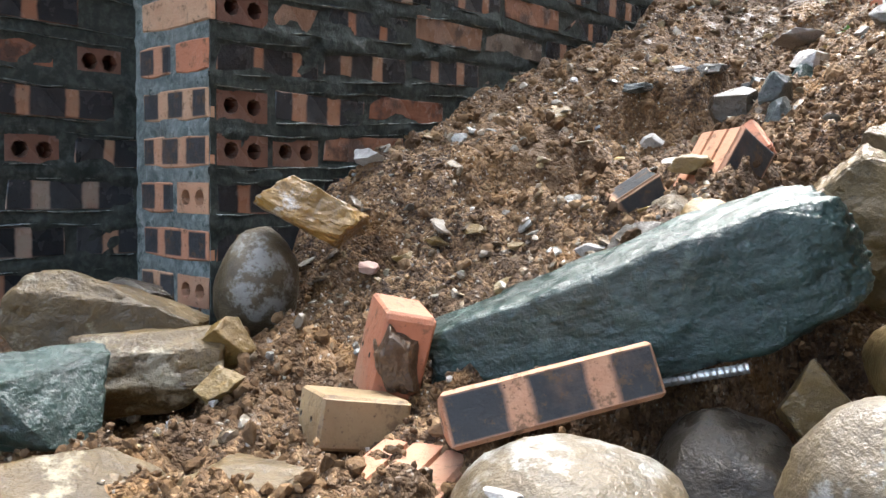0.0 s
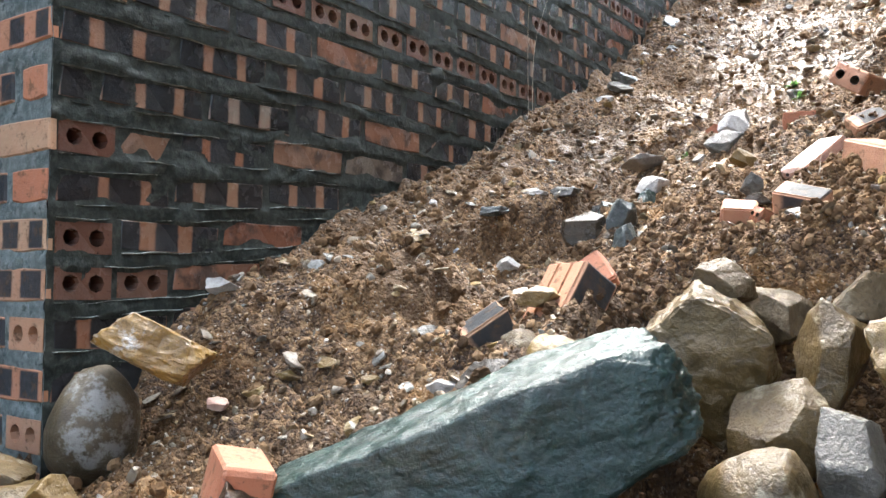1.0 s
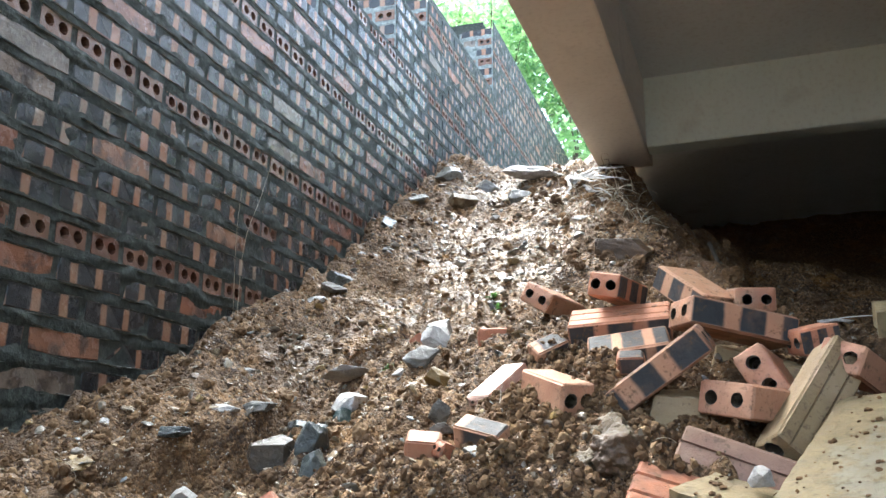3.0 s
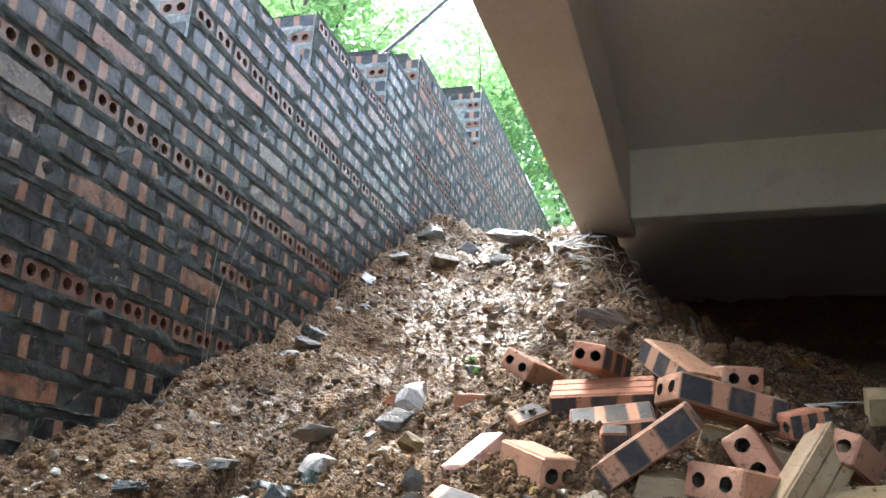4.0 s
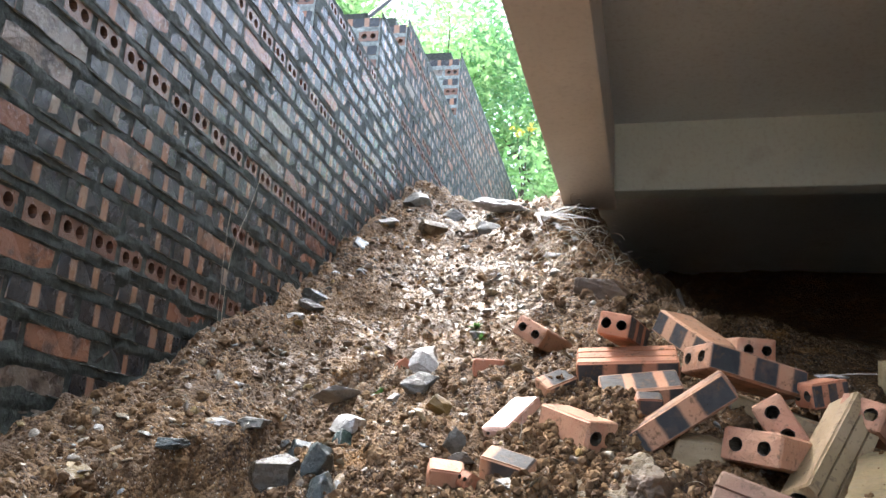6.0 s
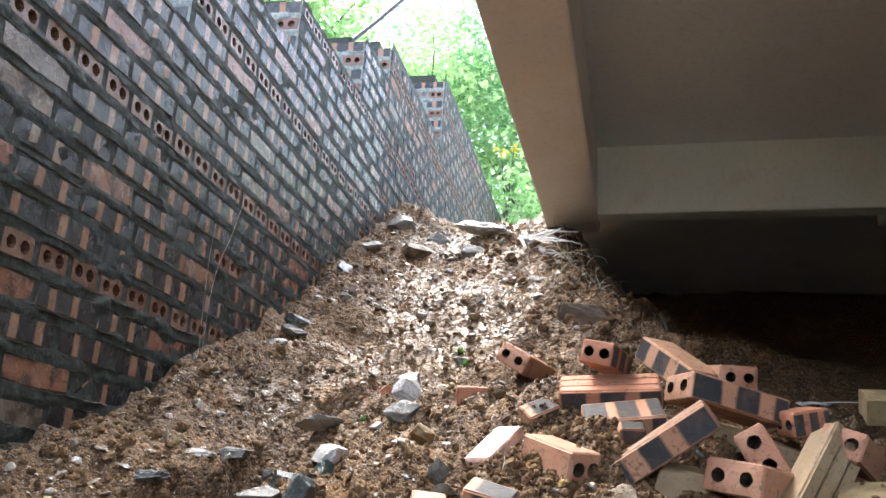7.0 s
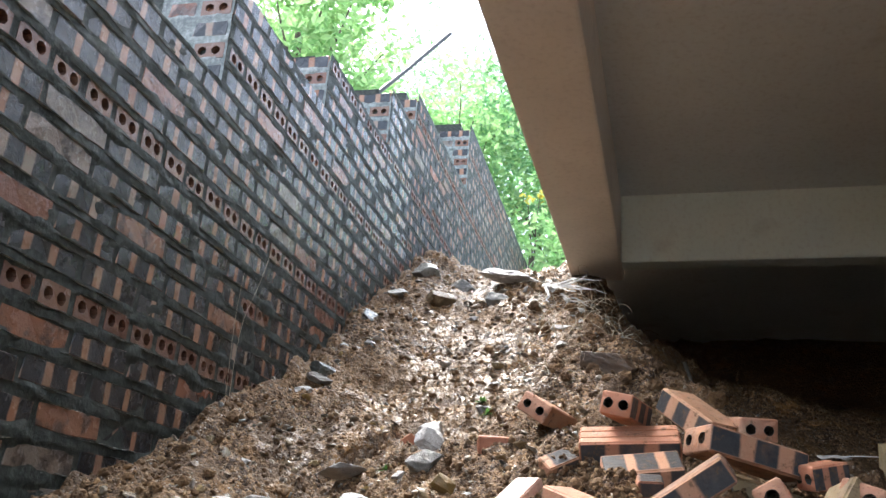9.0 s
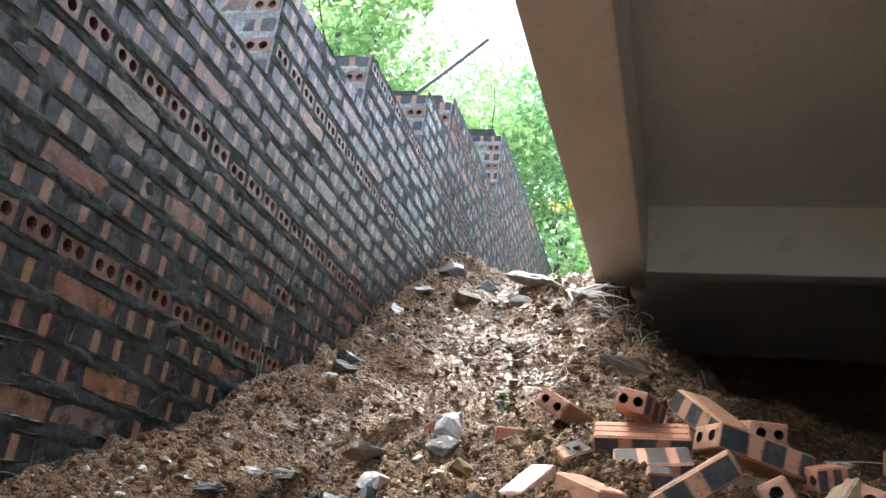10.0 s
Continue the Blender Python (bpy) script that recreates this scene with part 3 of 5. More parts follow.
def build_set_back_wall():
    wall = tagged(new("wall_west_set_back"), "set-back wet brick wall beside the corner", "wall", kind="structure")
    rnd = random.Random(11)
    zs = [z for _, z in COURSES]
    ob = new("mortar_lip", squeezed_beads("mortar_lip", lambda y: -0.25, -1.5, -0.01, zs, lambda y: 2.13, lambda y: 0.3, 19.0))
    ob.parent = wall
    tagged(ob, "thin broken lips of mortar, coloured pale for wet glints", kind="stuff")
    holes = []
    layout = {11: ((-0.072, 0.078, "h"), (-0.258, 0.212, "p")), 12: ((-0.155, 0.222, "s"),), 13: ((-0.060, 0.118, "s"), (-0.192, 0.085, "h")),
              14: ((-0.122, 0.232, "s"),), 15: ((-0.062, 0.120, "s"), (-0.245, 0.212, "s"))}
    for k, z in COURSES:
        if z > 2.1 or z < 0.28:
            continue
        z = bend(z, 0.0)
        row = list(layout.get(k, ()))
        edge = min([y - size / 2 for y, size, _ in row], default=0.0) - 0.012
        row += slots_along(-1.6 + (0.1 if k % 2 else 0.0), edge, k + 1 if k % 6 else k, rnd)
        for y, size, kind in row:
            b = new("brick", brick_data(kind, round(size, 2), M_BRICK_WALL, rnd.randrange(4)))
            b.parent, b.matrix_basis = wall, pose(-0.25 + rnd.uniform(-.0012, .0025), y, z + rnd.uniform(-0.003, 0.003))
            if kind == "h":
                holes += [(y - size * 0.225, z), (y + size * 0.225, z)]
    me = mortar_sheet("mortar", "", lambda y: -0.25, -1.6, 0.0, zs, lambda y: 2.13, lambda y: 0.25, 0.008, 5.0, holes)
    ob = new("mortar", me)
    ob.parent = wall
    bm = bmesh.new()
    box(bm, (-0.48, -6.0, 0.0), (-0.325, 0.004, 2.12))
    part("core", bm, M_MORTAR, wall)
    return wall


# ---------------- materials of the loose things ----------------
def stone_material(name, a, b, c, rough=(0.2, 0.6), scale=1.0, relief=0.5, crust=0.57, wet=0.6):
    """Wet field stone: two ground tones, pits, and a paler crust in patches."""
    m = Mat(name, 0.4)
    pos = m.coord()
    rnd = m.node("ShaderNodeObjectInfo").outputs["Random"]
    off = m.node("ShaderNodeVectorMath", operation="ADD")
    m.link(pos, off.inputs[0])
    m.link(m.math("MULTIPLY", rnd, 50.0), off.inputs[1])
    p = off.outputs[0]
    n1, n2, n3 = m.noise(p, 8 * scale, 5, 0.65), m.noise(p, 34 * scale, 6, 0.72), m.noise(p, 150 * scale, 4, 0.7)
    col = m.mix(m.ramp(n1, [(0.35, 0.0), (0.65, 1.0)]), a, b)
    col = m.mix(m.math("MULTIPLY", m.ramp(n2, [(0.35, 1.0), (0.55, 0.0)]), 0.55), col, tuple(v * 0.35 for v in a))
    patch = m.math("ADD", m.noise(p, 10 * scale, 6, 0.7), m.math("MULTIPLY_ADD", n3, 0.16, -0.08))
    patch = m.ramp(patch, [(crust, 0.0), (crust + 0.06, 0.85)])
    col = m.mix(patch, col, c)
    col = m.mix(m.ramp(n3, [(0.3, 0.6), (0.45, 0.0)]), col, tuple(v * 0.3 for v in a))
    m.color(col)
    m.rough(m.ramp(m.noise(p, 18 * scale, 4, 0.6), [(0.35, rough[0]), (0.7, rough[1])]))
    m.bsdf.inputs["Coat Weight"].default_value, m.bsdf.inputs["Coat Roughness"].default_value, m.bsdf.inputs["Coat IOR"].default_value = 0.45 * wet, 0.30, 1.5
    m.bump(m.math("ADD", m.math("ADD", m.math("MULTIPLY", n2, 1.8), m.math("MULTIPLY", n3, 0.7)), m.math("MULTIPLY", n1, 1.5)), relief, 0.008)
    m.link(m.bsdf.inputs["Normal"].links[0].from_socket, m.bsdf.inputs["Coat Normal"])
    return m.mat


def island_material(name, stops, rough=(0.25, 0.6), zoned=True, spec=0.5):
    """Small loose pieces, each with a tone of its own."""
    m = Mat(name, 0.45, spec=spec)
    rnd = m.node("ShaderNodeNewGeometry").outputs["Random Per Island"]
    pos = m.coord()
    n = m.noise(pos, 120, 4, 0.7)
    col = m.ramp(rnd, stops)
    if zoned:
        col = m.mix(m.math("MULTIPLY", m.ramp(m.noise(pos, 2.3, 5, 0.6), [(0.42, 0.0), (0.68, 1.0)]), 0.4), col, (0.245, 0.135, 0.05))
        col = m.mix(m.math("MULTIPLY", m.ramp(m.noise(pos, 4.6, 5, 0.65), [(0.48, 0.0), (0.60, 1.0)]), 0.6), col, (0.062, 0.037, 0.021))
    col = m.mix(m.ramp(n, [(0.3, 0.7), (0.55, 0.0)]), col, (0.05, 0.032, 0.022))
    m.color(col)
    m.rough(m.ramp(spread(m, rnd, 2), [(0.2, rough[0]), (0.8, rough[1])]))
    m.bump(n, 0.5, 0.004)
    return m.mat


M_GREEN = stone_material("green_grey_stone", (0.014, 0.036, 0.031), (0.030, 0.062, 0.053), (0.075, 0.115, 0.098), (0.16, 0.38), 1.0, 0.55, 0.60, 0.9)
M_EGG = stone_material("crusted_egg_stone", (0.085, 0.062, 0.032), (0.140, 0.106, 0.060), (0.27, 0.265, 0.24), (0.35, 0.65), 0.9, 0.45, 0.54, 0.35)
M_TAWNY = stone_material("tawny_crusted_stone", (0.22, 0.115, 0.026), (0.36, 0.215, 0.060), (0.56, 0.53, 0.48), (0.2, 0.5), 0.6, 0.5, 0.53, 0.6)
M_OCHRE = stone_material("ochre_stone", (0.20, 0.145, 0.07), (0.30, 0.225, 0.115), (0.42, 0.37, 0.28))
M_BROWN = stone_material("brown_stone", (0.090, 0.060, 0.026), (0.160, 0.112, 0.055), (0.27, 0.22, 0.145), (0.3, 0.7), 1.0, 0.75, 0.56, 0.3)
M_GREY = stone_material("grey_stone", (0.080, 0.075, 0.062), (0.125, 0.116, 0.096), (0.210, 0.200, 0.175))
M_CRUST = stone_material("crusted_brown_stone", (0.072, 0.045, 0.014), (0.150, 0.098, 0.034), (0.30, 0.26, 0.175), (0.28, 0.6), 0.7, 0.6, 0.575, 0.55)
M_YCRUST = stone_material("crusted_yellow_stone", (0.150, 0.090, 0.022), (0.225, 0.148, 0.047), (0.310, 0.260, 0.165), (0.28, 0.6), 0.6, 0.6, 0.565, 0.55)
# also used inside the loose bricks' holes, where it stands for shade
M_WETDARK_SHADE = stone_material("dark_wet_stone_and_hole_shade", (0.035, 0.028, 0.020), (0.070, 0.056, 0.038), (0.14, 0.12, 0.09), (0.15, 0.5))
M_PINK = stone_material("bleached_pink_brick", (0.55, 0.30, 0.22), (0.62, 0.44, 0.36), (0.70, 0.62, 0.57), (0.3, 0.6), 0.6, 0.3)
M_PALE = stone_material("pale_plaster_and_glare", (0.30, 0.285, 0.26), (0.43, 0.41, 0.38), (0.56, 0.54, 0.52), (0.35, 0.7), wet=0.4)
M_SLATE = stone_material("dark_slate", (0.045, 0.055, 0.053), (0.095, 0.112, 0.106), (0.20, 0.215, 0.205), (0.12, 0.45))
M_BEIGE = stone_material("beige_slab", (0.120, 0.097, 0.057), (0.165, 0.138, 0.088), (0.20, 0.175, 0.125), (0.35, 0.65), 0.6, 0.3, 0.55, 0.1)
M_CLOD = stone_material("clay_clod", (0.066, 0.038, 0.019), (0.125, 0.074, 0.037), (0.200, 0.132, 0.070), (0.3, 0.7))
M_BOARD = stone_material("muddy_board", (0.185, 0.135, 0.066), (0.245, 0.19, 0.10), (0.23, 0.21, 0.155), (0.4, 0.8), 0.5, 0.35, 0.55, 0.2)
M_BARK = stone_material("bark", (0.05, 0.04, 0.03), (0.09, 0.07, 0.05), (0.14, 0.12, 0.09), (0.6, 0.9), wet=0.0)


def muddy_brick(name, a, b):
    """Plain fired brick, dusty, speckled with mud and chipped pores."""
    m = Mat(name, 0.6)
    pos = m.coord()
    off = m.node("ShaderNodeVectorMath", operation="ADD")
    m.link(pos, off.inputs[0])
    m.link(m.math("MULTIPLY", m.node("ShaderNodeObjectInfo").outputs["Random"], 50.0), off.inputs[1])
    p = off.outputs[0]
    n1, n2, n3 = m.noise(p, 12, 5, 0.65), m.noise(p, 46, 6, 0.75), m.noise(p, 170, 4, 0.7)
    col = m.mix(m.ramp(n1, [(0.35, 0.0), (0.65, 1.0)]), a, b)
    col = m.mix(m.math("MULTIPLY", m.ramp(m.noise(p, 7, 4, 0.6), [(0.5, 0.0), (0.7, 1.0)]), 0.5), col, (0.42, 0.31, 0.205))
    col = m.mix(m.math("MULTIPLY", m.ramp(n2, [(0.55, 0.0), (0.63, 1.0)]), 0.75), col, (0.115, 0.07, 0.038))
    col = m.mix(m.ramp(n3, [(0.30, 0.8), (0.38, 0.0)]), col, (0.06, 0.03, 0.018))
    m.color(col)
    m.rough(m.ramp(n1, [(0.3, 0.4), (0.7, 0.8)]))
    m.bump(m.math("ADD", n2, n3), 0.5, 0.004)
    return m.mat


M_REDBRICK = muddy_brick("plain_orange_brick", (0.36, 0.155, 0.088), (0.44, 0.235, 0.142))
M_ORANGE = muddy_brick("deep_orange_brick", (0.35, 0.125, 0.066), (0.42, 0.18, 0.10))
M_MAROON = muddy_brick("maroon_brick", (0.20, 0.108, 0.072), (0.27, 0.155, 0.105))
M_YBRICK = muddy_brick("pale_underfired_brick", (0.23, 0.155, 0.078), (0.31, 0.225, 0.12))
M_GRIT = island_material("grit", [(0.0, (0.055, 0.032, 0.017)), (0.40, (0.13, 0.078, 0.042)), (0.70, (0.23, 0.145, 0.075)),
                                  (0.90, (0.30, 0.19, 0.09)), (0.97, (0.33, 0.25, 0.16)), (0.985, (0.36, 0.29, 0.21)), (1.0, (0.55, 0.51, 0.46))], (0.35, 0.8), spec=0.25)
M_CHIPS = island_material("stone_chips", [(0.0, (0.11, 0.085, 0.06)), (0.35, (0.24, 0.175, 0.10)), (0.6, (0.30, 0.265, 0.21)),
                                          (0.8, (0.15, 0.16, 0.155)), (0.9, (0.36, 0.25, 0.10)), (1.0, (0.46, 0.43, 0.39))], (0.06, 0.38), zoned=False)
M_RUBBLE = island_material("wet_rubble", [(0.0, (0.055, 0.045, 0.034)), (0.4, (0.12, 0.098, 0.070)), (0.7, (0.17, 0.165, 0.15)), (0.9, (0.30, 0.28, 0.25)), (1.0, (0.50, 0.47, 0.43))], (0.12, 0.45), zoned=False)
M_CLODS = island_material("clods", [(0.0, (0.058, 0.034, 0.018)), (0.5, (0.128, 0.079, 0.043)), (1.0, (0.25, 0.163, 0.090))], (0.6, 0.95), spec=0.08)


# ---------------- rocks ----------------
def crag_mesh(name, dims, seed, material, boxy, sub, rough):
    """A broken stone: a block split by random planes, its edges chipped, its faces roughened."""
    rnd = random.Random(seed)
    bm = bmesh.new()
    bmesh.ops.create_cube(bm, size=2.0)
    lean = 0.22 if boxy else 0.6
    bmesh.ops.rotate(bm, verts=bm.verts[:], cent=(0, 0, 0), matrix=Euler((rnd.uniform(-lean, lean), rnd.uniform(-lean, lean), rnd.uniform(-lean, lean) if boxy else rnd.uniform(0, 3))).to_matrix())
    for _ in range(11 if boxy else 10):
        n = Vector((rnd.gauss(0, 1), rnd.gauss(0, 1), rnd.gauss(0, 1))).normalized()
        h = rnd.uniform(0.92, 1.38) if boxy else rnd.uniform(0.62, 1.12)
        cut = bmesh.ops.bisect_plane(bm, geom=bm.verts[:] + bm.edges[:] + bm.faces[:], plane_co=n * h, plane_no=n, clear_outer=True)
        rim = [e for e in cut["geom_cut"] if isinstance(e, bmesh.types.BMEdge)]
        if len(rim) > 2:
            bmesh.ops.holes_fill(bm, edges=rim)
    bmesh.ops.remove_doubles(bm, verts=bm.verts[:], dist=0.05)
    bmesh.ops.dissolve_degenerate(bm, dist=0.02, edges=bm.edges[:])
    bmesh.ops.bevel(bm, geom=bm.edges[:], offset=0.045, segments=1, profile=0.5, affect="EDGES", clamp_overlap=True)
    bmesh.ops.triangulate(bm, faces=bm.faces[:])
    limit = 0.5 if sub < 4 else (0.24 if sub < 5 else 0.12)
    for _ in range(5):
        long_edges = [e for e in bm.edges if e.calc_length() > limit]
        if not long_edges:
            break
        bmesh.ops.subdivide_edges(bm, edges=long_edges, cuts=1)
        bmesh.ops.triangulate(bm, faces=bm.faces[:])
    shift = Vector((seed * 1.37, seed * 0.71, 0))
    for v in bm.verts:
        q = noise.fractal(v.co * 2.0 + shift, 0.8, 2.0, 4) + 0.5 * noise.noise(v.co * 6 + shift)
        v.co *= 1.0 + 1.3 * rough * q + 0.5 * rough * noise.noise(v.co * 13 + shift)
    lo = [min(v.co[i] for v in bm.verts) for i in range(3)]
    hi = [max(v.co[i] for v in bm.verts) for i in range(3)]
    for v in bm.verts:
        v.co = Vector([((v.co[i] - lo[i]) / (hi[i] - lo[i]) - 0.5) * dims[i] for i in range(3)])
    for f in bm.faces:
        f.smooth = True
    bmesh.ops.recalc_face_normals(bm, faces=bm.faces[:])
    me = finished_mesh(name, bm, material)
    me.set_sharp_from_angle(angle=radians(24))
    return me


def rock_mesh(name, dims, seed, material, angular=0.95, boxy=0.0, sub=4, rough=0.04):
    """A stone: a ball cut by random planes, then roughened."""
    if angular >= 0.95:
        return crag_mesh(name, dims, seed, material, boxy, sub, rough)
    rnd = random.Random(seed)
    bm = bmesh.new()
    bmesh.ops.create_icosphere(bm, subdivisions=sub, radius=1.0)
    planes = []
    for _ in range(8):
        n = Vector((rnd.gauss(0, 1), rnd.gauss(0, 1), rnd.gauss(0, 1))).normalized()
        planes.append((n, rnd.uniform(0.42, 0.78)))
    if boxy or angular > 0.6:
        for ax in range(3):
            for s in (-1, 1):
                n = Vector((0, 0, 0))
                n[ax] = s
                n += Vector((rnd.gauss(0, 0.08), rnd.gauss(0, 0.08), rnd.gauss(0, 0.08)))
                planes.append((n.normalized(), 0.62 if boxy else rnd.uniform(0.6, 0.9)))
    if angular > 0.6 and not boxy:
        spin = Euler((rnd.uniform(-0.5, 0.5), rnd.uniform(-0.5, 0.5), rnd.uniform(0, 3))).to_matrix()
        planes = [(spin @ n, h) for n, h in planes]
    scale = 1.5 if angular > 0.6 else 1.0
    for v in bm.verts:
        d = v.co.normalized()
        r = scale
        for n, h in planes:
            dot = n.dot(d)
            if dot > 0.05:
                r = min(r, h / dot)
        r = r * angular + (1 - angular) * 0.9
        r += rough * noise.fractal(d * 2.3 + Vector((seed * 1.7, 0, 0)), 0.9, 2.0, 5)
        r += rough * 0.5 * noise.noise(d * 9 + Vector((0, seed * 2.1, 0))) + rough * 0.3 * noise.noise(d * 22 + Vector((seed * 1.1, 0, 0)))
        v.co = d * r
    lo = [min(v.co[i] for v in bm.verts) for i in range(3)]
    hi = [max(v.co[i] for v in bm.verts) for i in range(3)]
    for v in bm.verts:
        v.co = Vector([((v.co[i] - lo[i]) / (hi[i] - lo[i]) - 0.5) * dims[i] for i in range(3)])
    for f in bm.faces:
        f.smooth = True
    me = finished_mesh(name, bm, material)
    return me


def rock(name, place, dims, yaw, seed, material, label, category="stone", roll=0.0, pitch=0.0, group="", **kw):
    ob = new(name, rock_mesh(name, dims, seed, material, **kw))
    ob.matrix_world = pose(*place, 0, 0, yaw) @ pose(0, 0, 0, pitch, roll, 0)
    return tagged(ob, label, category, group)


def long_boulder_mesh(dims, seed, material):
    """A long waterworn block: square in section, thinner at one end, rounded at the other, chipped along its edges."""
    bm = bmesh.new()
    bmesh.ops.create_cube(bm, size=2.0)
    bmesh.ops.subdivide_edges(bm, edges=bm.edges[:], cuts=63, use_grid_fill=True)
    shift = Vector((seed * 1.37, 0, 0))
    for v in bm.verts:
        c = v.co
        p = 15.0 - 7.0 * smooth(0.3, 1.0, c.x)
        r = (abs(c.x) ** p + abs(c.y) ** p + abs(c.z) ** p) ** (1 / p)
        q = Vector(c / r)
        thin = 0.72 + 0.28 * smooth(-1.0, 0.6, q.x)
        low = 1.0 - 0.30 * smooth(0.45, 1.0, q.x)
        q.y *= thin
        q.z = q.z * thin * (low if q.z < 0 else 1.0) + 0.10 * smooth(-1.0, 0.8, q.x)
        d = Vector((q.x * 3.1, q.y * 1.1, q.z * 1.1)) + shift
        ridge = 0.5 - abs(noise.noise(d * 2.4))
        q += q.normalized() * (0.065 * noise.fractal(d * 1.3, 0.8, 2.0, 4) + 0.030 * ridge + 0.018 * noise.noise(d * 8) + 0.014 * noise.noise(d * 21))
        v.co = Vector((q.x * dims[0] / 2, q.y * dims[1] / 2, q.z * dims[2] / 2))
    for f in bm.faces:
        f.smooth = True
    return finished_mesh("boulder", bm, material)


boulder = tagged(new("boulder", long_boulder_mesh((0.53, 0.165, 0.163), 3, M_GREEN)), "long wet green-grey boulder with a flat worn face", "stone")
boulder.matrix_world = pose(0.712, 0.160, 0.500, 0, 0, 30) @ pose(0, 0, 0, 6, -19, 0)
rock("ochre_stone", (0.170, 0.080, 0.612), (0.185, 0.13, 0.085), 52, 8, M_TAWNY, "wet ochre stone with a white crust lying on an egg-shaped stone", roll=22, boxy=1, sub=5)
rock("round_stone", (0.085, 0.035, 0.488), (0.140, 0.135, 0.195), 55, 12, M_EGG, "egg-shaped brown stone with a pale crust leaning on the wall corner", roll=18, angular=0.25, sub=4, rough=0.03)
rock("angular_rock", (0.190, -0.215, 0.398), (0.205, 0.16, 0.125), 60, 121, M_CRUST, "angular brown rock with a light upper edge beside the wall", sub=5, rough=0.03, angular=1.0, boxy=1, roll=-4)
rock("angular_rock", (0.070, -0.225, 0.425), (0.275, 0.14, 0.17), 60, 122, M_CRUST, "slanting brown slab of rock beside the wall", sub=5, rough=0.035, angular=1.0, boxy=1, roll=22)
rock("angular_rock", (0.272, -0.150, 0.435), (0.085, 0.07, 0.085), 40, 123, M_YCRUST, "small pointed ochre rock", sub=4, rough=0.03, angular=1.0)
rock("angular_rock", (-0.005, -0.140, 0.462), (0.155, 0.12, 0.085), 63, 22, M_WETDARK_SHADE, "small dark brown rock behind a larger one", sub=4, angular=1.0)
rock("angular_rock", (0.262, -0.410, 0.392), (0.19, 0.15, 0.14), 68, 126, M_GREEN, "wet green-grey angular rock on the soil", sub=5, rough=0.03, angular=1.0, pitch=16)
rock("flat_rock", (0.450, -0.450, 0.345), (0.20, 0.13, 0.09), 67, 24, M_CRUST, "flat brown rock with a pale crust half in the soil", sub=4)
rock("flat_rock", (0.575, -0.335, 0.340), (0.15, 0.12, 0.10), 56, 25, M_CRUST, "brown rock with a whitish crust half in the soil", sub=4, boxy=1)
rock("small_stone", (0.330, -0.196, 0.395), (0.065, 0.05, 0.052), 57, 26, M_YCRUST, "small ochre stone on the gravel", angular=1.0)
rock("round_boulder", (0.845, -0.170, 0.355), (0.225, 0.19, 0.145), 33, 27, M_EGG, "rounded brown-grey boulder with pale lichen specks", angular=0.2, sub=5, rough=0.025)
rock("round_boulder", (1.060, -0.020, 0.400), (0.17, 0.17, 0.17), 14, 28, M_EGG, "rounded brown boulder among the rubble", angular=0.4, sub=4, rough=0.03)
rock("angular_rock", (0.856, 0.135, 0.322), (0.21, 0.17, 0.17), 24, 29, M_WETDARK_SHADE, "dark wet brown rock under the rubble", sub=4, rough=0.05, angular=0.6)
rock("angular_rock", (0.924, 0.231, 0.403), (0.10, 0.085, 0.13), 18, 131, M_CRUST, "upright grey rock in the shade of a boulder", sub=4)
rock("large_rock", (0.885, 0.520, 0.605), (0.22, 0.19, 0.22), 19, 131, M_CRUST, "large wet yellow-brown rock beside the green boulder", roll=22, pitch=12, sub=5, rough=0.05, angular=1.0, boxy=1)
rock("angular_rock", (0.895, 0.590, 0.722), (0.10, 0.07, 0.075), 18, 132, M_BROWN, "small sharp-edged brown rock with a pale face", pitch=20)
rock("angular_rock", (0.960, 0.655, 0.672), (0.11, 0.08, 0.095), 15, 33, M_BROWN, "brown rock with a light top")
rock("angular_rock", (1.053, 0.584, 0.615), (0.115, 0.09, 0.17), 11, 134, M_CRUST, "upright grey-brown rock with a broken face", roll=10)
rock("angular_rock", (1.012, 0.440, 0.525), (0.14, 0.11, 0.15), 15, 35, M_CRUST, "square brown rock with a light upper edge", angular=1.0)
rock("layered_rock", (1.19, 0.499, 0.632), (0.150, 0.125, 0.130), 5, 136, M_YCRUST, "layered yellow-brown rock in the rubble", sub=4, rough=0.06, roll=-15, pitch=15)
rock("flat_rock", (1.020, 0.290, 0.455), (0.14, 0.11, 0.15), 16, 37, M_CRUST, "rounded brown-grey rock in the rubble", angular=0.4)
rock("small_stone", (1.110, 0.370, 0.500), (0.085, 0.07, 0.145), 11, 38, M_GREY, "small grey stone among rocks")
rock("large_rock", (1.150, 0.850, 0.830), (0.26, 0.20, 0.16), 7, 139, M_BROWN, "large grey-ochre rock smeared with earth beside the bricks", sub=5, rough=0.08, angular=0.97)
rock("angular_rock", (1.1, 0.746, 0.703), (0.17, 0.13, 0.085), 11, 40, M_BROWN, "grey rock smeared with soil")
rock("angular_rock", (1.300, 0.990, 0.900), (0.15, 0.12, 0.11), 0, 77, M_YBRICK, "yellowish earth-crusted rock under the bricks")
rock("slate_stone", (0.475, 0.965, 0.830), (0.10, 0.08, 0.10), 27, 42, M_WETDARK_SHADE, "dark wet stone with white scratches", angular=1.0)
rock("slate_stone", (0.485, 1.120, 0.885), (0.09, 0.08, 0.06), 15, 43, M_SLATE, "flat bluish slate stone", angular=1.0)
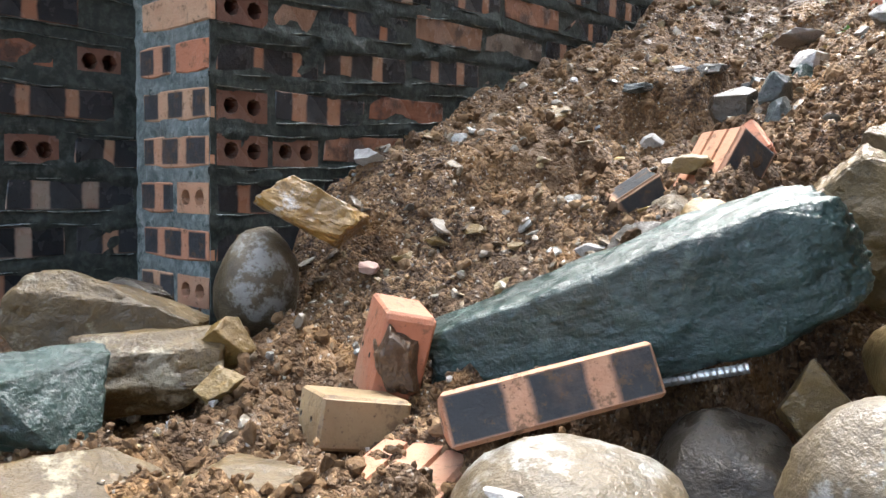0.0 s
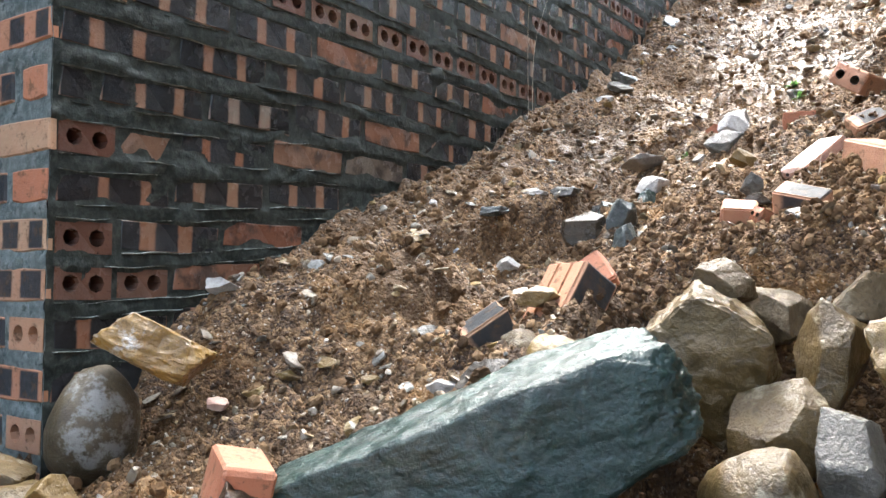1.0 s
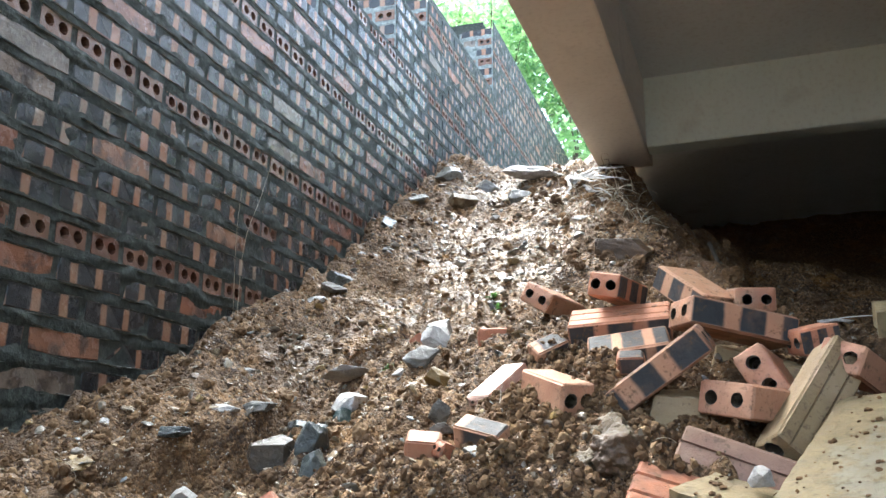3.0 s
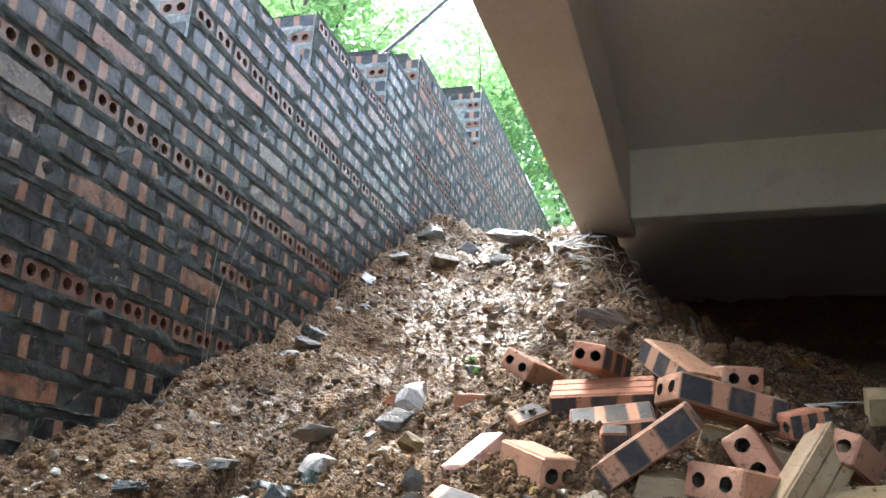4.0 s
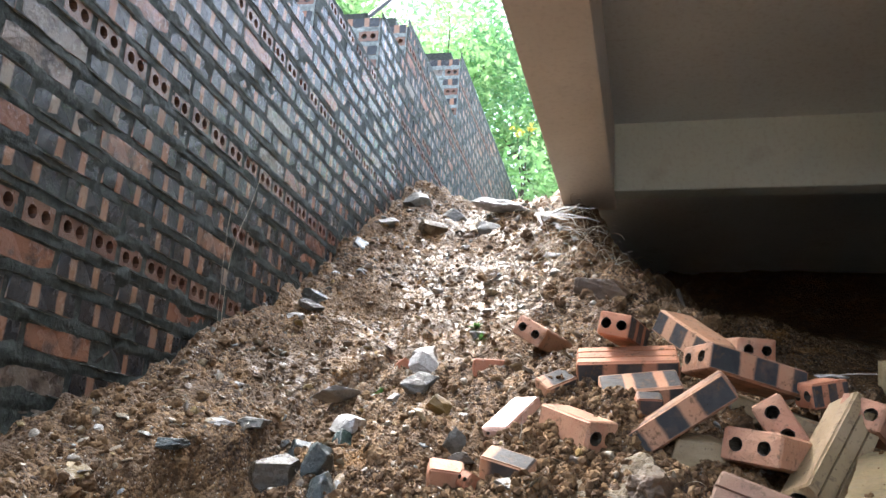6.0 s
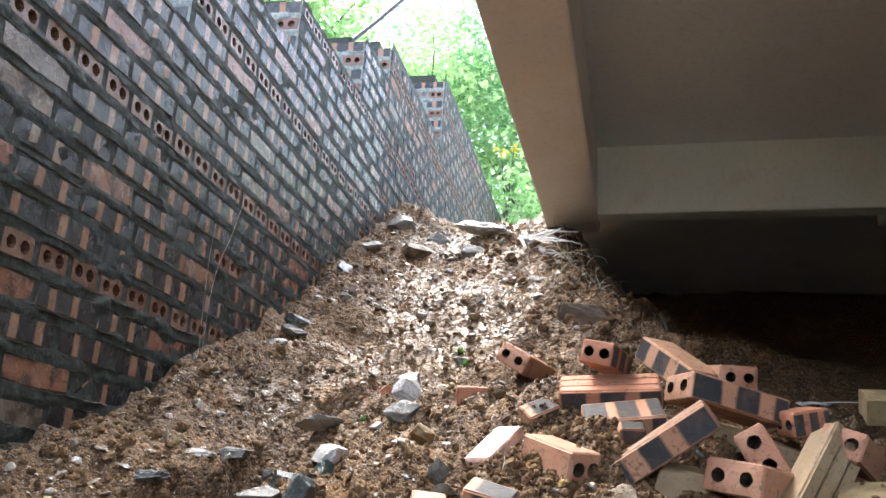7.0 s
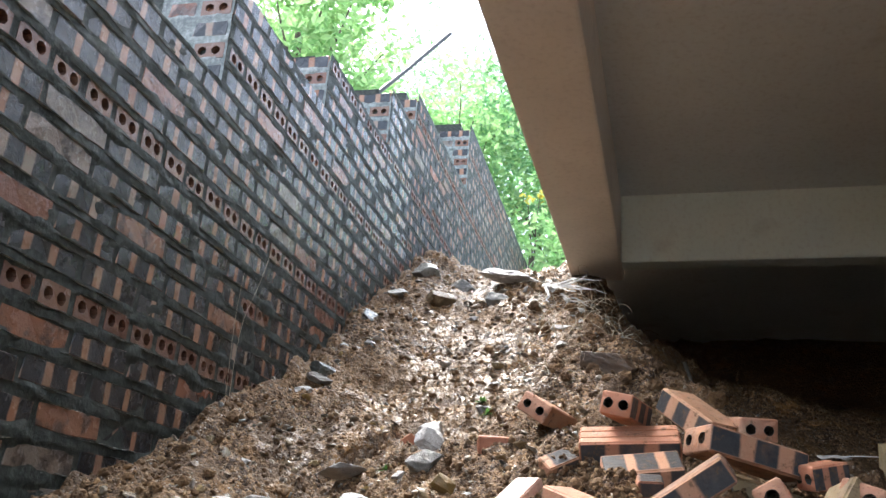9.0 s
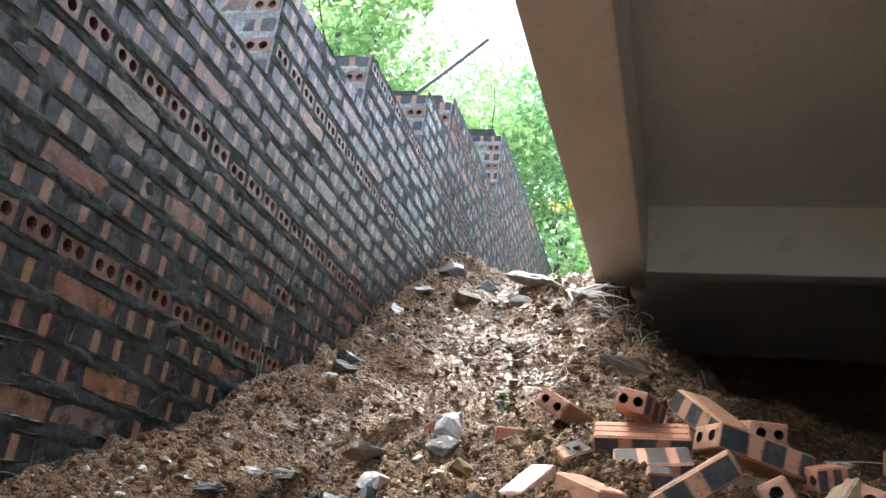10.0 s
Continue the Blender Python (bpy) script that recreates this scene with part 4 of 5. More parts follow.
rock("slate_stone", (0.557, 0.985, 0.855), (0.085, 0.06, 0.10), 50, 44, M_SLATE, "upright dark slate stone with white scratches", angular=1.0)
rock("slate_stone", (0.590, 0.925, 0.822), (0.06, 0.05, 0.055), 10, 144, M_SLATE, "small blocky slate stone", angular=1.0)
rock("slate_stone", (0.551, 1.151, 0.918), (0.065, 0.05, 0.05), 70, 145, M_GREEN, "greenish wet slate stone", angular=1.0)
rock("angular_rock", (0.705, 0.815, 0.735), (0.13, 0.10, 0.09), 24, 45, M_GREY, "pale grey-brown rock beside orange brick pieces")
# pale material on a grey flake: the reflected sky is in its colour
rock("flat_flake", (0.450, 1.395, 1.050), (0.135, 0.10, 0.032), 24, 46, M_PALE, "thin wet grey flake tilted on the soil, coloured pale for sky glare", pitch=-12, angular=1.0)
rock("flat_stone", (0.678, 1.345, 1.062), (0.10, 0.055, 0.075), 20, 146, M_GREY, "tilted grey-brown stone slab on the slope", pitch=30, roll=-20, angular=1.0)
rock("ochre_stone", (0.752, 1.235, 1.010), (0.07, 0.05, 0.055), 60, 147, M_YCRUST, "wet ochre stone on the slope", angular=1.0)
rock("flat_stone", (0.861, 0.920, 0.886), (0.05, 0.04, 0.022), 0, 148, M_GREY, "small pale flat stone beside bricks", angular=1.0)
rock("flat_stone", (0.984, 0.765, 0.836), (0.085, 0.06, 0.045), 10, 149, M_GREY, "grey stone in front of a broken brick", angular=1.0)
rock("flat_flake", (0.754, 1.069, 0.930), (0.045, 0.03, 0.012), 70, 150, M_PALE, "small wet white flake on the soil", angular=1.0)
rock("plaster_lump", (0.594, 1.735, 1.195), (0.08, 0.06, 0.075), 13, 47, M_PALE, "white lump of plaster on the slope")
rock("slate_stone", (0.612, 1.640, 1.170), (0.085, 0.03, 0.08), 13, 48, M_PALE, "pale upright plate of stone on the slope", pitch=-25, angular=1.0)
rock("flat_stone", (0.837, 0.972, 0.917), (0.042, 0.016, 0.056), 10, 50, M_GREY, "upright flat grey stone", pitch=15, roll=20)
rock("pale_rock", (0.575, 3.34, ground_z(0.575, 3.34) + 0.012), (0.32, 0.20, 0.075), 8, 53, M_PALE, "white flat rock on the crest of the heap", angular=1.0, sub=5, rough=0.09, roll=5)
rock("pale_rock", (0.535, 3.20, ground_z(0.535, 3.20) + 0.012), (0.12, 0.10, 0.08), 9, 54, M_GREY, "pale rounded rock near the crest")
rock("pale_rock", (0.330, 3.36, ground_z(0.330, 3.36) + 0.012), (0.15, 0.12, 0.10), 20, 55, M_GREY, "grey angular rock on the crest")
rock("pale_rock", (0.150, 3.33, ground_z(0.150, 3.33) + 0.012), (0.14, 0.12, 0.12), 60, 56, M_GREY, "grey angular rock against the wall on the crest")
rock("pale_rock", (0.290, 3.05, ground_z(0.290, 3.05) + 0.012), (0.14, 0.10, 0.08), 40, 57, M_BROWN, "brown flat rock below the crest")
rock("flat_flake", (0.898, 2.69, ground_z(0.898, 2.69) + 0.012), (0.10, 0.06, 0.03), 4, 58, M_PALE, "small white flake on the slope")
rock("pale_rock", (1.10, 2.25, 1.52), (0.22, 0.13, 0.10), -20, 59, M_CLOD, "long earthy stone at the edge of the shade", roll=20)
rock("beige_slab", (1.565, 0.345, 0.545), (0.66, 0.60, 0.16), -8, 60, M_BEIGE, "large smooth beige stone slab leaning on the rubble", pitch=24, boxy=1, sub=5, rough=0.02, angular=0.93)
rock("ochre_stone", (0.634, 0.465, 0.697), (0.085, 0.06, 0.035), 40, 151, M_YCRUST, "flat wet ochre stone near the half brick", roll=-8)
rock("ochre_stone", (0.716, 0.362, 0.622), (0.085, 0.07, 0.05), 30, 152, M_YCRUST, "rounded wet ochre stone beside the boulder", angular=0.5)
rock("angular_rock", (0.639, 0.300, 0.568), (0.10, 0.07, 0.085), 30, 153, M_WETDARK_SHADE, "dark wet rock behind the boulder", roll=-25, angular=1.0)
rock("angular_rock", (0.653, 0.386, 0.622), (0.085, 0.06, 0.06), 50, 154, M_BROWN, "brown rock with a light edge", angular=1.0)
rock("small_stone", (0.560, 0.300, 0.560), (0.05, 0.04, 0.03), 10, 155, M_PALE, "small whitish wet stone")
rock("small_stone", (0.690, 0.330, 0.600), (0.04, 0.035, 0.03), 60, 156, M_PALE, "small whitish wet stone")
rock("small_stone", (0.480, 0.215, 0.505), (0.06, 0.045, 0.04), 20, 157, M_YCRUST, "small wet ochre stone")
rock("small_stone", (0.841, -0.262, 0.407), (0.036, 0.03, 0.010), 20, 158, M_PALE, "white flake of stone on a boulder")
rock("earth_clod", (0.514, -0.062, 0.442), (0.058, 0.050, 0.105), 60, 159, M_CLOD, "lump of mud stuck in a broken brick", "clod", rough=0.1)
for _x, _y, _d, _yaw, _m, _l in ((0.217, 0.251, (0.055, 0.04, 0.028), 30, M_YCRUST, "flat bright ochre stone on the clay ledge"), (0.273, 0.266, (0.045, 0.03, 0.02), 60, M_YCRUST, "small ochre stone on the clay ledge"),
                                 (0.325, 0.298, (0.050, 0.035, 0.022), 10, M_YCRUST, "small ochre stone on the clay ledge"), (0.396, 0.334, (0.04, 0.03, 0.02), 45, M_YCRUST, "small ochre stone on the clay ledge"),
                                 (0.165, 0.212, (0.038, 0.028, 0.024), 20, M_PINK, "pinkish white chip on the clay ledge"), (0.089, 2.148, (0.16, 0.10, 0.055), 75, M_SLATE, "flat grey stone in the runnel beside the wall"),
                                 (0.120, 2.000, (0.11, 0.08, 0.04), 60, M_GREY, "flat grey stone in the runnel beside the wall"), (0.085, 2.670, (0.17, 0.10, 0.08), 80, M_SLATE, "grey stone in the runnel beside the wall"),
                                 (0.090, 2.392, (0.14, 0.08, 0.05), 85, M_GREY, "flat grey stone in the runnel beside the wall"), (0.118, 1.880, (0.10, 0.08, 0.03), 40, M_PALE, "pale flat stone in the runnel beside the wall"),
                                 (0.100, 2.977, (0.13, 0.10, 0.08), 70, M_GREY, "grey stone in the runnel beside the wall"), (0.246, 2.040, (0.12, 0.09, 0.03), 20, M_PALE, "thin wet whitish flake on the slope"),
                                 (0.290, 1.060, (0.085, 0.05, 0.018), 15, M_PALE, "thin pale flake on the packed clay"), (0.345, 1.140, (0.085, 0.06, 0.03), 40, M_GREY, "grey stone on the packed clay"),
                                 (0.262, 0.925, (0.085, 0.06, 0.025), 10, M_SLATE, "bluish flat stone pressed into the clay"), (0.189, 0.742, (0.06, 0.045, 0.03), 50, M_YCRUST, "yellowish stone in the clay"),
                                 (0.095, 1.392, (0.06, 0.045, 0.03), 20, M_PALE, "whitish stone near the wall"), (0.218, 1.283, (0.045, 0.04, 0.025), 70, M_PALE, "small pale stone on the slope"),
                                 (0.346, 1.447, (0.035, 0.03, 0.02), 0, M_YCRUST, "small ochre stone on the slope"), (0.470, 1.690, (0.06, 0.04, 0.03), 30, M_WETDARK_SHADE, "dark flake with a light rim on the slope"),
                                 (0.700, 1.960, (0.10, 0.05, 0.05), 10, M_WETDARK_SHADE, "dark wet stone beside a sprout"), (0.548, 1.196, (0.09, 0.08, 0.05), 60, M_PALE, "pale greenish stone above the slates")):
    rock("stone", (_x, _y, ground_z(_x, _y) - 0.12 * _d[2]), _d, _yaw, int(_x * 3000 + _y * 100), _m, _l, pitch=12, group="stones on the heap", sub=4, rough=0.05)
rock("earth_clod", (1.077, 0.892, 0.880), (0.07, 0.06, 0.055), 20, 161, M_CLOD, "small clod of crumbly clay before a brick", "clod", rough=0.14, angular=0.8)
rock("earth_clod", (1.203, 0.783, 0.835), (0.12, 0.09, 0.075), 60, 162, M_CLOD, "crumbly clod of clay between bricks and rock", "clod", sub=5, rough=0.14, angular=0.8)
rock("earth_clod", (1.152, 1.008, 0.955), (0.11, 0.08, 0.06), 10, 163, M_CLOD, "crumbly clod of clay between the bricks", "clod", sub=5, rough=0.14, angular=0.8)
rock("small_stone", (1.405, 0.615, 0.808), (0.035, 0.03, 0.03), 0, 61, M_PALE, "small white stone on a board")


# ---------------- loose bricks ----------------
def loose_brick_mesh(dims, seed, holes=True, groove=False, cut=0.0, material=None, bands="y", marks=(0.0, 1.0)):
    """A two-hole brick: length along x, holes through both ends, worn arrises, grooves on the bed face if wanted."""
    rnd = random.Random(seed)
    L, W, H = (d / 2 for d in dims)
    bm = bmesh.new()
    uv = bm.loops.layers.uv.new("UVMap")
    r = H * 0.44 if holes else 0.004
    ca = math.atan2(H, W / 2)
    ang = [q * math.pi + f for q in (0, 1) for f in (0, ca / 2, ca, (ca + math.pi / 2) / 2, math.pi / 2, math.pi - (ca + math.pi / 2) / 2, math.pi - ca, math.pi - ca / 2)]
    n = len(ang)
    # end rings: each end is two square halves round a hole
    def end(x, side):
        halves = []
        for s in (-1, 1):
            cy = s * W * 0.47
            inner = [bm.verts.new((x, cy + r * math.cos(a) * rnd.uniform(.93, 1.07), r * math.sin(a) * rnd.uniform(.93, 1.07))) for a in ang]
            deep = [bm.verts.new((x - side * min(0.1, 0.8 * L), cy + r * 0.85 * math.cos(a), r * 0.85 * math.sin(a))) for a in ang]
            outer = []
            for a in ang:
                t = min((W / 2) / max(1e-6, abs(math.cos(a))), H / max(1e-6, abs(math.sin(a))))
                outer.append(bm.verts.new((x, s * W / 2 + t * math.cos(a), t * math.sin(a))))
            for i in range(n):
                k = (i + 1) % n
                bm.faces.new((outer[i], outer[k], inner[k], inner[i]))
                # dark second material puts the hole's shade into its colour
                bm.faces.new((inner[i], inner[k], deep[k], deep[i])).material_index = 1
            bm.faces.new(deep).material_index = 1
    end(L, 1)
    end(-L, -1)
    # long faces, cut in strips so that grooves and wear have something to hold on
    def sheet(a0, a1, fixed, axis, strips):
        along = [-L, -L + 0.007] + [-L + 2 * L * i / 8 for i in range(1, 8)] + [L - 0.007, L]
        cols = len(along)
        grid = []
        for x in along:
            row = []
            for q, dip in strips:
                c = [x, 0, 0]
                other = 3 - axis
                c[other] = a0 + (a1 - a0) * q
                c[axis] = fixed - math.copysign(dip, fixed)
                row.append(bm.verts.new(c))
            grid.append(row)
        for i in range(cols - 1):
            for j in range(len(strips) - 1):
                bm.faces.new((grid[i][j], grid[i + 1][j], grid[i + 1][j + 1], grid[i][j + 1]))
    plain = [(0, 0), (0.07, 0), (0.5, 0), (0.93, 0), (1, 0)]
    grooved = [(0, 0), (0.05, 0), (0.29, 0), (0.30, 0.006), (0.34, 0.006), (0.35, 0), (0.65, 0), (0.66, 0.006), (0.70, 0.006), (0.71, 0), (0.95, 0), (1, 0)]
    sheet(-W, W, H, 2, grooved if groove else plain)
    sheet(-W, W, -H, 2, plain)
    sheet(-H, H, W, 1, plain)
    sheet(-H, H, -W, 1, plain)
    bmesh.ops.remove_doubles(bm, verts=bm.verts[:], dist=0.0006)
    bmesh.ops.recalc_face_normals(bm, faces=bm.faces[:])
    # worn corners and edges
    for v in bm.verts:
        ex, ey, ez = abs(v.co.x) / L, abs(v.co.y) / W, abs(v.co.z) / H
        edge = (ex > 0.99) + (ey > 0.99) + (ez > 0.99)
        if edge >= 2:
            q = noise.noise(v.co * 55 + Vector((seed * 3.7, 0, 0)))
            w = 0.0032 + 0.0007 * q
            v.co -= Vector((math.copysign(w, v.co.x) if ex > 0.99 else 0, math.copysign(w, v.co.y) if ey > 0.99 else 0, math.copysign(w, v.co.z) if ez > 0.99 else 0))
        v.co += Vector((0, noise.noise(v.co * 30 + Vector((0, seed, 0))), noise.noise(v.co * 30 + Vector((0, 0, seed))))) * 0.0005
        if cut and v.co.x > L * (1 - cut):
            v.co.x = L * (1 - cut) + 0.012 * noise.noise(v.co * 60)
    for f in bm.faces:
        nrm = f.normal
        for lp in f.loops:
            c = lp.vert.co
            u = marks[0] + (marks[1] - marks[0]) * (c.x + L) / (2 * L)
            if abs(nrm.x) > 0.6:
                lp[uv].uv = (0.31, 0.5)
            elif abs(nrm.y) > 0.6 and "y" in bands:
                lp[uv].uv = (u, (c.z + H) / (2 * H))
            elif abs(nrm.z) > 0.6 and "z" in bands:
                lp[uv].uv = (u, (c.y + W) / (2 * W))
            else:
                lp[uv].uv = (0.31, 0.5)
    me = finished_mesh("loose_brick", bm, material or M_BRICK_LOOSE)
    # second slot: dark colour for the shaded hole insides
    me.materials.append(M_WETDARK_SHADE)
    return me


def loose_brick(place, turn, dims, seed, label, material=None, group="loose bricks in the heap", name="loose_brick", **kw):
    ob = new(name, loose_brick_mesh(dims, seed, material=material, **kw))
    ob.matrix_world = pose(*place, *turn)
    return tagged(ob, label, "brick", group)


LB = loose_brick
LB((0.938, 1.717, 1.258), (31.1, 1.9, 71.7), (0.20, 0.096, 0.057), 1, "orange two-hole brick tilted into the soil", material=M_REDBRICK, groove=True)
LB((1.161, 1.312, 1.206), (11.8, -1.5, 76.6), (0.20, 0.075, 0.054), 2, "orange brick end with two oval holes")
LB((1.330, 1.400, 1.205), (-1.1, 32.6, -50.2), (0.20, 0.105, 0.060), 3, "dusty pale-topped brick with dark kiln marks", cut=0.1)
LB((1.400, 1.139, 1.093), (1.0, 10.2, 27.4), (0.232, 0.104, 0.057), 4, "black-banded two-hole brick on top of the pile")
LB((1.167, 1.255, 1.116), (29.4, -3.0, 0.1), (0.225, 0.103, 0.059), 5, "orange brick with a grooved bed face", groove=True)
LB((1.193, 1.150, 1.052), (33.6, -7.1, 4.1), (0.170, 0.088, 0.042), 6, "banded brick half pressed into the soil", bands="yz")
LB((1.261, 0.964, 0.987), (14.6, -33.0, -13.1), (0.215, 0.102, 0.054), 7, "banded brick lying askew across the pile")
LB((1.440, 0.967, 0.921), (8.7, 4.2, 48.9), (0.219, 0.118, 0.060), 8, "reddish brick with two round holes facing out", material=M_REDBRICK)
LB((1.462, 1.077, 0.971), (60, 4, 75), (0.20, 0.104, 0.060), 9, "reddish two-hole brick standing on its edge", material=M_REDBRICK)
LB((1.070, 0.965, 0.952), (-1.9, -15.5, 132.3), (0.155, 0.072, 0.062), 10, "half-buried brick with an ochre side and a hole in its end", material=M_REDBRICK)
LB((1.378, 0.765, 0.805), (69.9, 19.5, -14.0), (0.19, 0.090, 0.057), 11, "maroon brick with two deep grooves", material=M_MAROON, groove=True)
LB((1.315, 0.696, 0.750), (31.4, 16.8, 0.7), (0.20, 0.130, 0.055), 12, "orange brick with black bands and a grooved top", groove=True)
LB((1.512, 0.915, 0.920), (68.4, -44.3, 47.2), (0.25, 0.075, 0.073), 13, "large yellowish grooved brick with a broken side", material=M_YBRICK, groove=True)
LB((1.440, 1.420, 1.185), (0, 8, -75), (0.16, 0.09, 0.055), 14, "reddish brick behind the pile with one hole showing", material=M_REDBRICK)
LB((1.545, 1.135, 1.055), (10, -12, 20), (0.085, 0.07, 0.05), 15, "broken dark-faced brick end at the back of the pile", cut=0.2)
LB((1.590, 0.98, 0.985), (20, 15, 60), (0.12, 0.08, 0.055), 16, "reddish brick end beside the timber", material=M_REDBRICK)
LB((1.46, 1.19, 1.00), (5, 20, -20), (0.20, 0.10, 0.06), 17, "dusty brick under the top brick", material=M_YBRICK)
LB((0.736, -0.056, 0.433), (-17, -14.0, 48), (0.230, 0.105, 0.059), 18, "orange brick with three black bands in front of the boulder")
LB((0.478, -0.034, 0.440), (8.0, 10.8, 60.2), (0.072, 0.095, 0.130), 19, "broken orange brick standing upright, filled with mud", material=M_ORANGE, holes=False)
LB((0.516, -0.135, 0.380), (-3.7, 9.4, 67.7), (0.115, 0.085, 0.062), 20, "half brick with a pale yellow cut face", material=M_YBRICK, holes=False)
LB((0.665, -0.215, 0.335), (0, -4, 112), (0.22, 0.115, 0.06), 21, "flat pinkish grooved brick under the rubble", material=M_ORANGE, groove=True)
half = LB((0, 0, 0), (0, 0, 0), (0.120, 0.100, 0.082), 22, "orange half brick with a grooved bed and a dark fired side", groove=True, holes=False, marks=(0.40, 0.60))
piece = LB((0, 0, 0), (0, 0, 0), (0.090, 0.070, 0.035), 127, "smooth orange brick piece resting above a half brick", material=M_ORANGE, holes=False)
strip = LB((0.937, 1.050, 0.985), (0, 0, 0), (0.150, 0.062, 0.022), 24, "pinkish brick strip bleached on top", material=M_PINK, holes=False)
LB((0.845, 0.850, 0.852), (28, 5, 15), (0.068, 0.05, 0.042), 25, "pinkish broken brick corner in the soil", material=M_REDBRICK, holes=False)
LB((0.890, 0.826, 0.845), (20, 15, 60), (0.032, 0.028, 0.03), 125, "small pinkish brick chip", material=M_ORANGE, holes=False)
LB((0.958, 0.835, 0.870), (30, 14, -12), (0.095, 0.05, 0.045), 26, "dark-faced broken brick in the soil", marks=(0.37, 0.66), bands="yz", holes=False)
LB((0.584, 0.394, 0.645), (25, -35, 30), (0.09, 0.05, 0.055), 27, "small dark-marked orange brick fragment", cut=0.2, marks=(0.37, 0.66), bands="yz", holes=False)
LB((0.535, 1.700, 1.165), (0, -40, 30), (0.045, 0.03, 0.03), 28, "small red brick chip", material=M_ORANGE, holes=False)
LB((1.012, 1.221, 1.062), (40, -25, 30), (0.085, 0.05, 0.05), 130, "broken dark-faced brick piece in the soil", marks=(0.30, 0.62), bands="yz", cut=0.2, holes=False)
LB((1.206, 1.022, 1.010), (30, 0, 5), (0.055, 0.04, 0.035), 131, "small dark brick fragment between bricks", marks=(0.40, 0.60), bands="yz", holes=False)
LB((0.819, 1.505, 1.138), (10, 0, 10), (0.09, 0.06, 0.045), 29, "red brick half with a whitish top", material=M_ORANGE, holes=False)



# ---------------- boards, iron, small finds ----------------
def plank(name, place, turn, dims, label, material=None, seed=0):
    bm = bmesh.new()
    L, W, T = (d / 2 for d in dims)
    nx, ny = 26, 10
    def vert(i, j, s):
        x, y = -L + 2 * L * i / nx, -W + 2 * W * j / ny
        wob = 0.004 * noise.noise((x * 30 + seed, y * 30, s))
        x += (0.006 * noise.noise((y * 40, seed, 3.0)) if i in (0, nx) else 0)
        y += (0.004 * noise.noise((x * 40, seed, 5.0)) if j in (0, ny) else 0)
        return bm.verts.new((x, y, s * T + wob * 0.6))
    top = [[vert(i, j, 1) for j in range(ny + 1)] for i in range(nx + 1)]
    low = [[vert(i, j, -1) for j in range(ny + 1)] for i in range(nx + 1)]
    for i in range(nx):
        for j in range(ny):
            bm.faces.new((top[i][j], top[i + 1][j], top[i + 1][j + 1], top[i][j + 1]))
            bm.faces.new((low[i][j], low[i][j + 1], low[i + 1][j + 1], low[i + 1][j]))
    for i in range(nx):
        bm.faces.new((top[i][0], low[i][0], low[i + 1][0], top[i + 1][0]))
        bm.faces.new((top[i][ny], top[i + 1][ny], low[i + 1][ny], low[i][ny]))
    for j in range(ny):
        bm.faces.new((top[0][j], top[0][j + 1], low[0][j + 1], low[0][j]))
        bm.faces.new((top[nx][j], low[nx][j], low[nx][j + 1], top[nx][j + 1]))
    ob = new(name, finished_mesh(name, bm, material or M_BOARD))
    ob.matrix_world = pose(*place, *turn)
    return tagged(ob, label, "board")


def aim(origin, along, side):
    """A pose whose x runs along, and whose y leans to side."""
    x = Vector(along).normalized()
    z = x.cross(Vector(side)).normalized()
    y = z.cross(x)
    m = Matrix((x, y, z)).transposed().to_4x4()
    m.translation = origin
    return m


half.matrix_world = aim((0.660, 0.521, 0.687), (0.191, 0.521, 0.832), (-0.906, 0.420, -0.055))
piece.matrix_world = aim((0.640, 0.640, 0.728), (0.74, 0.33, 0.54), (-0.54, 0.22, 0.60))
strip.matrix_world = aim((0.937, 1.050, 0.978), (0.048, 0.105, 0.070), (-1.0, 0.3, -0.1))
p1 = plank("board", (0, 0, 0), (0, 0, 0), (0.52, 0.10, 0.022), "narrow weathered formwork board caked with mud", seed=3)
p1.matrix_world = aim((1.515, 0.515, 0.735), (0.156, -0.12, -0.043), (0.05, 0.10, 0.03))
p2 = plank("board", (0, 0, 0), (0, 0, 0), (0.46, 0.40, 0.022), "broad muddy yellow formwork board over the bricks", seed=8)
p2.matrix_world = aim((1.66, 0.64, 0.845), (0.12, 0.30, 0.128), (-0.30, 0.12, -0.02))
p3 = plank("timber_block", (0, 0, 0), (0, 0, 0), (0.26, 0.07, 0.05), "short yellow timber offcut at the edge of the shade", seed=12)
p3.matrix_world = aim((1.785, 1.10, 1.085), (1.0, -0.12, 0.0), (0.1, 1, 0.5))


def board_mud(board, dims, count, seed):
    """Crumbs of mud lying on a board."""
    rnd = random.Random(seed)
    shapes = base_shapes(1, 5, seed)
    V, F, base = [], [], 0
    m = np.array(board.matrix_world)
    for _ in range(count):
        size = 0.0018 * (4.0 ** rnd.random())
        verts, faces = rnd.choice(shapes)
        at = np.array([rnd.uniform(-0.48, 0.48) * dims[0], rnd.uniform(-0.46, 0.46) * dims[1], dims[2] / 2 + size * 0.3])
        local = verts * size * np.array([1.0, 1.0, 0.6]) + at
        V.append(local @ m[:3, :3].T + m[:3, 3])
        F.extend([tuple(i + base for i in f) for f in faces])
        base += len(verts)
    me = bpy.data.meshes.new("mud_crumbs")
    me.from_pydata(np.concatenate(V).tolist(), [], F)
    me.materials.append(M_CLODS)
    return tagged(new("mud_crumbs", me), "crumbs of brown mud on a weathered board", "mud", kind="stuff")


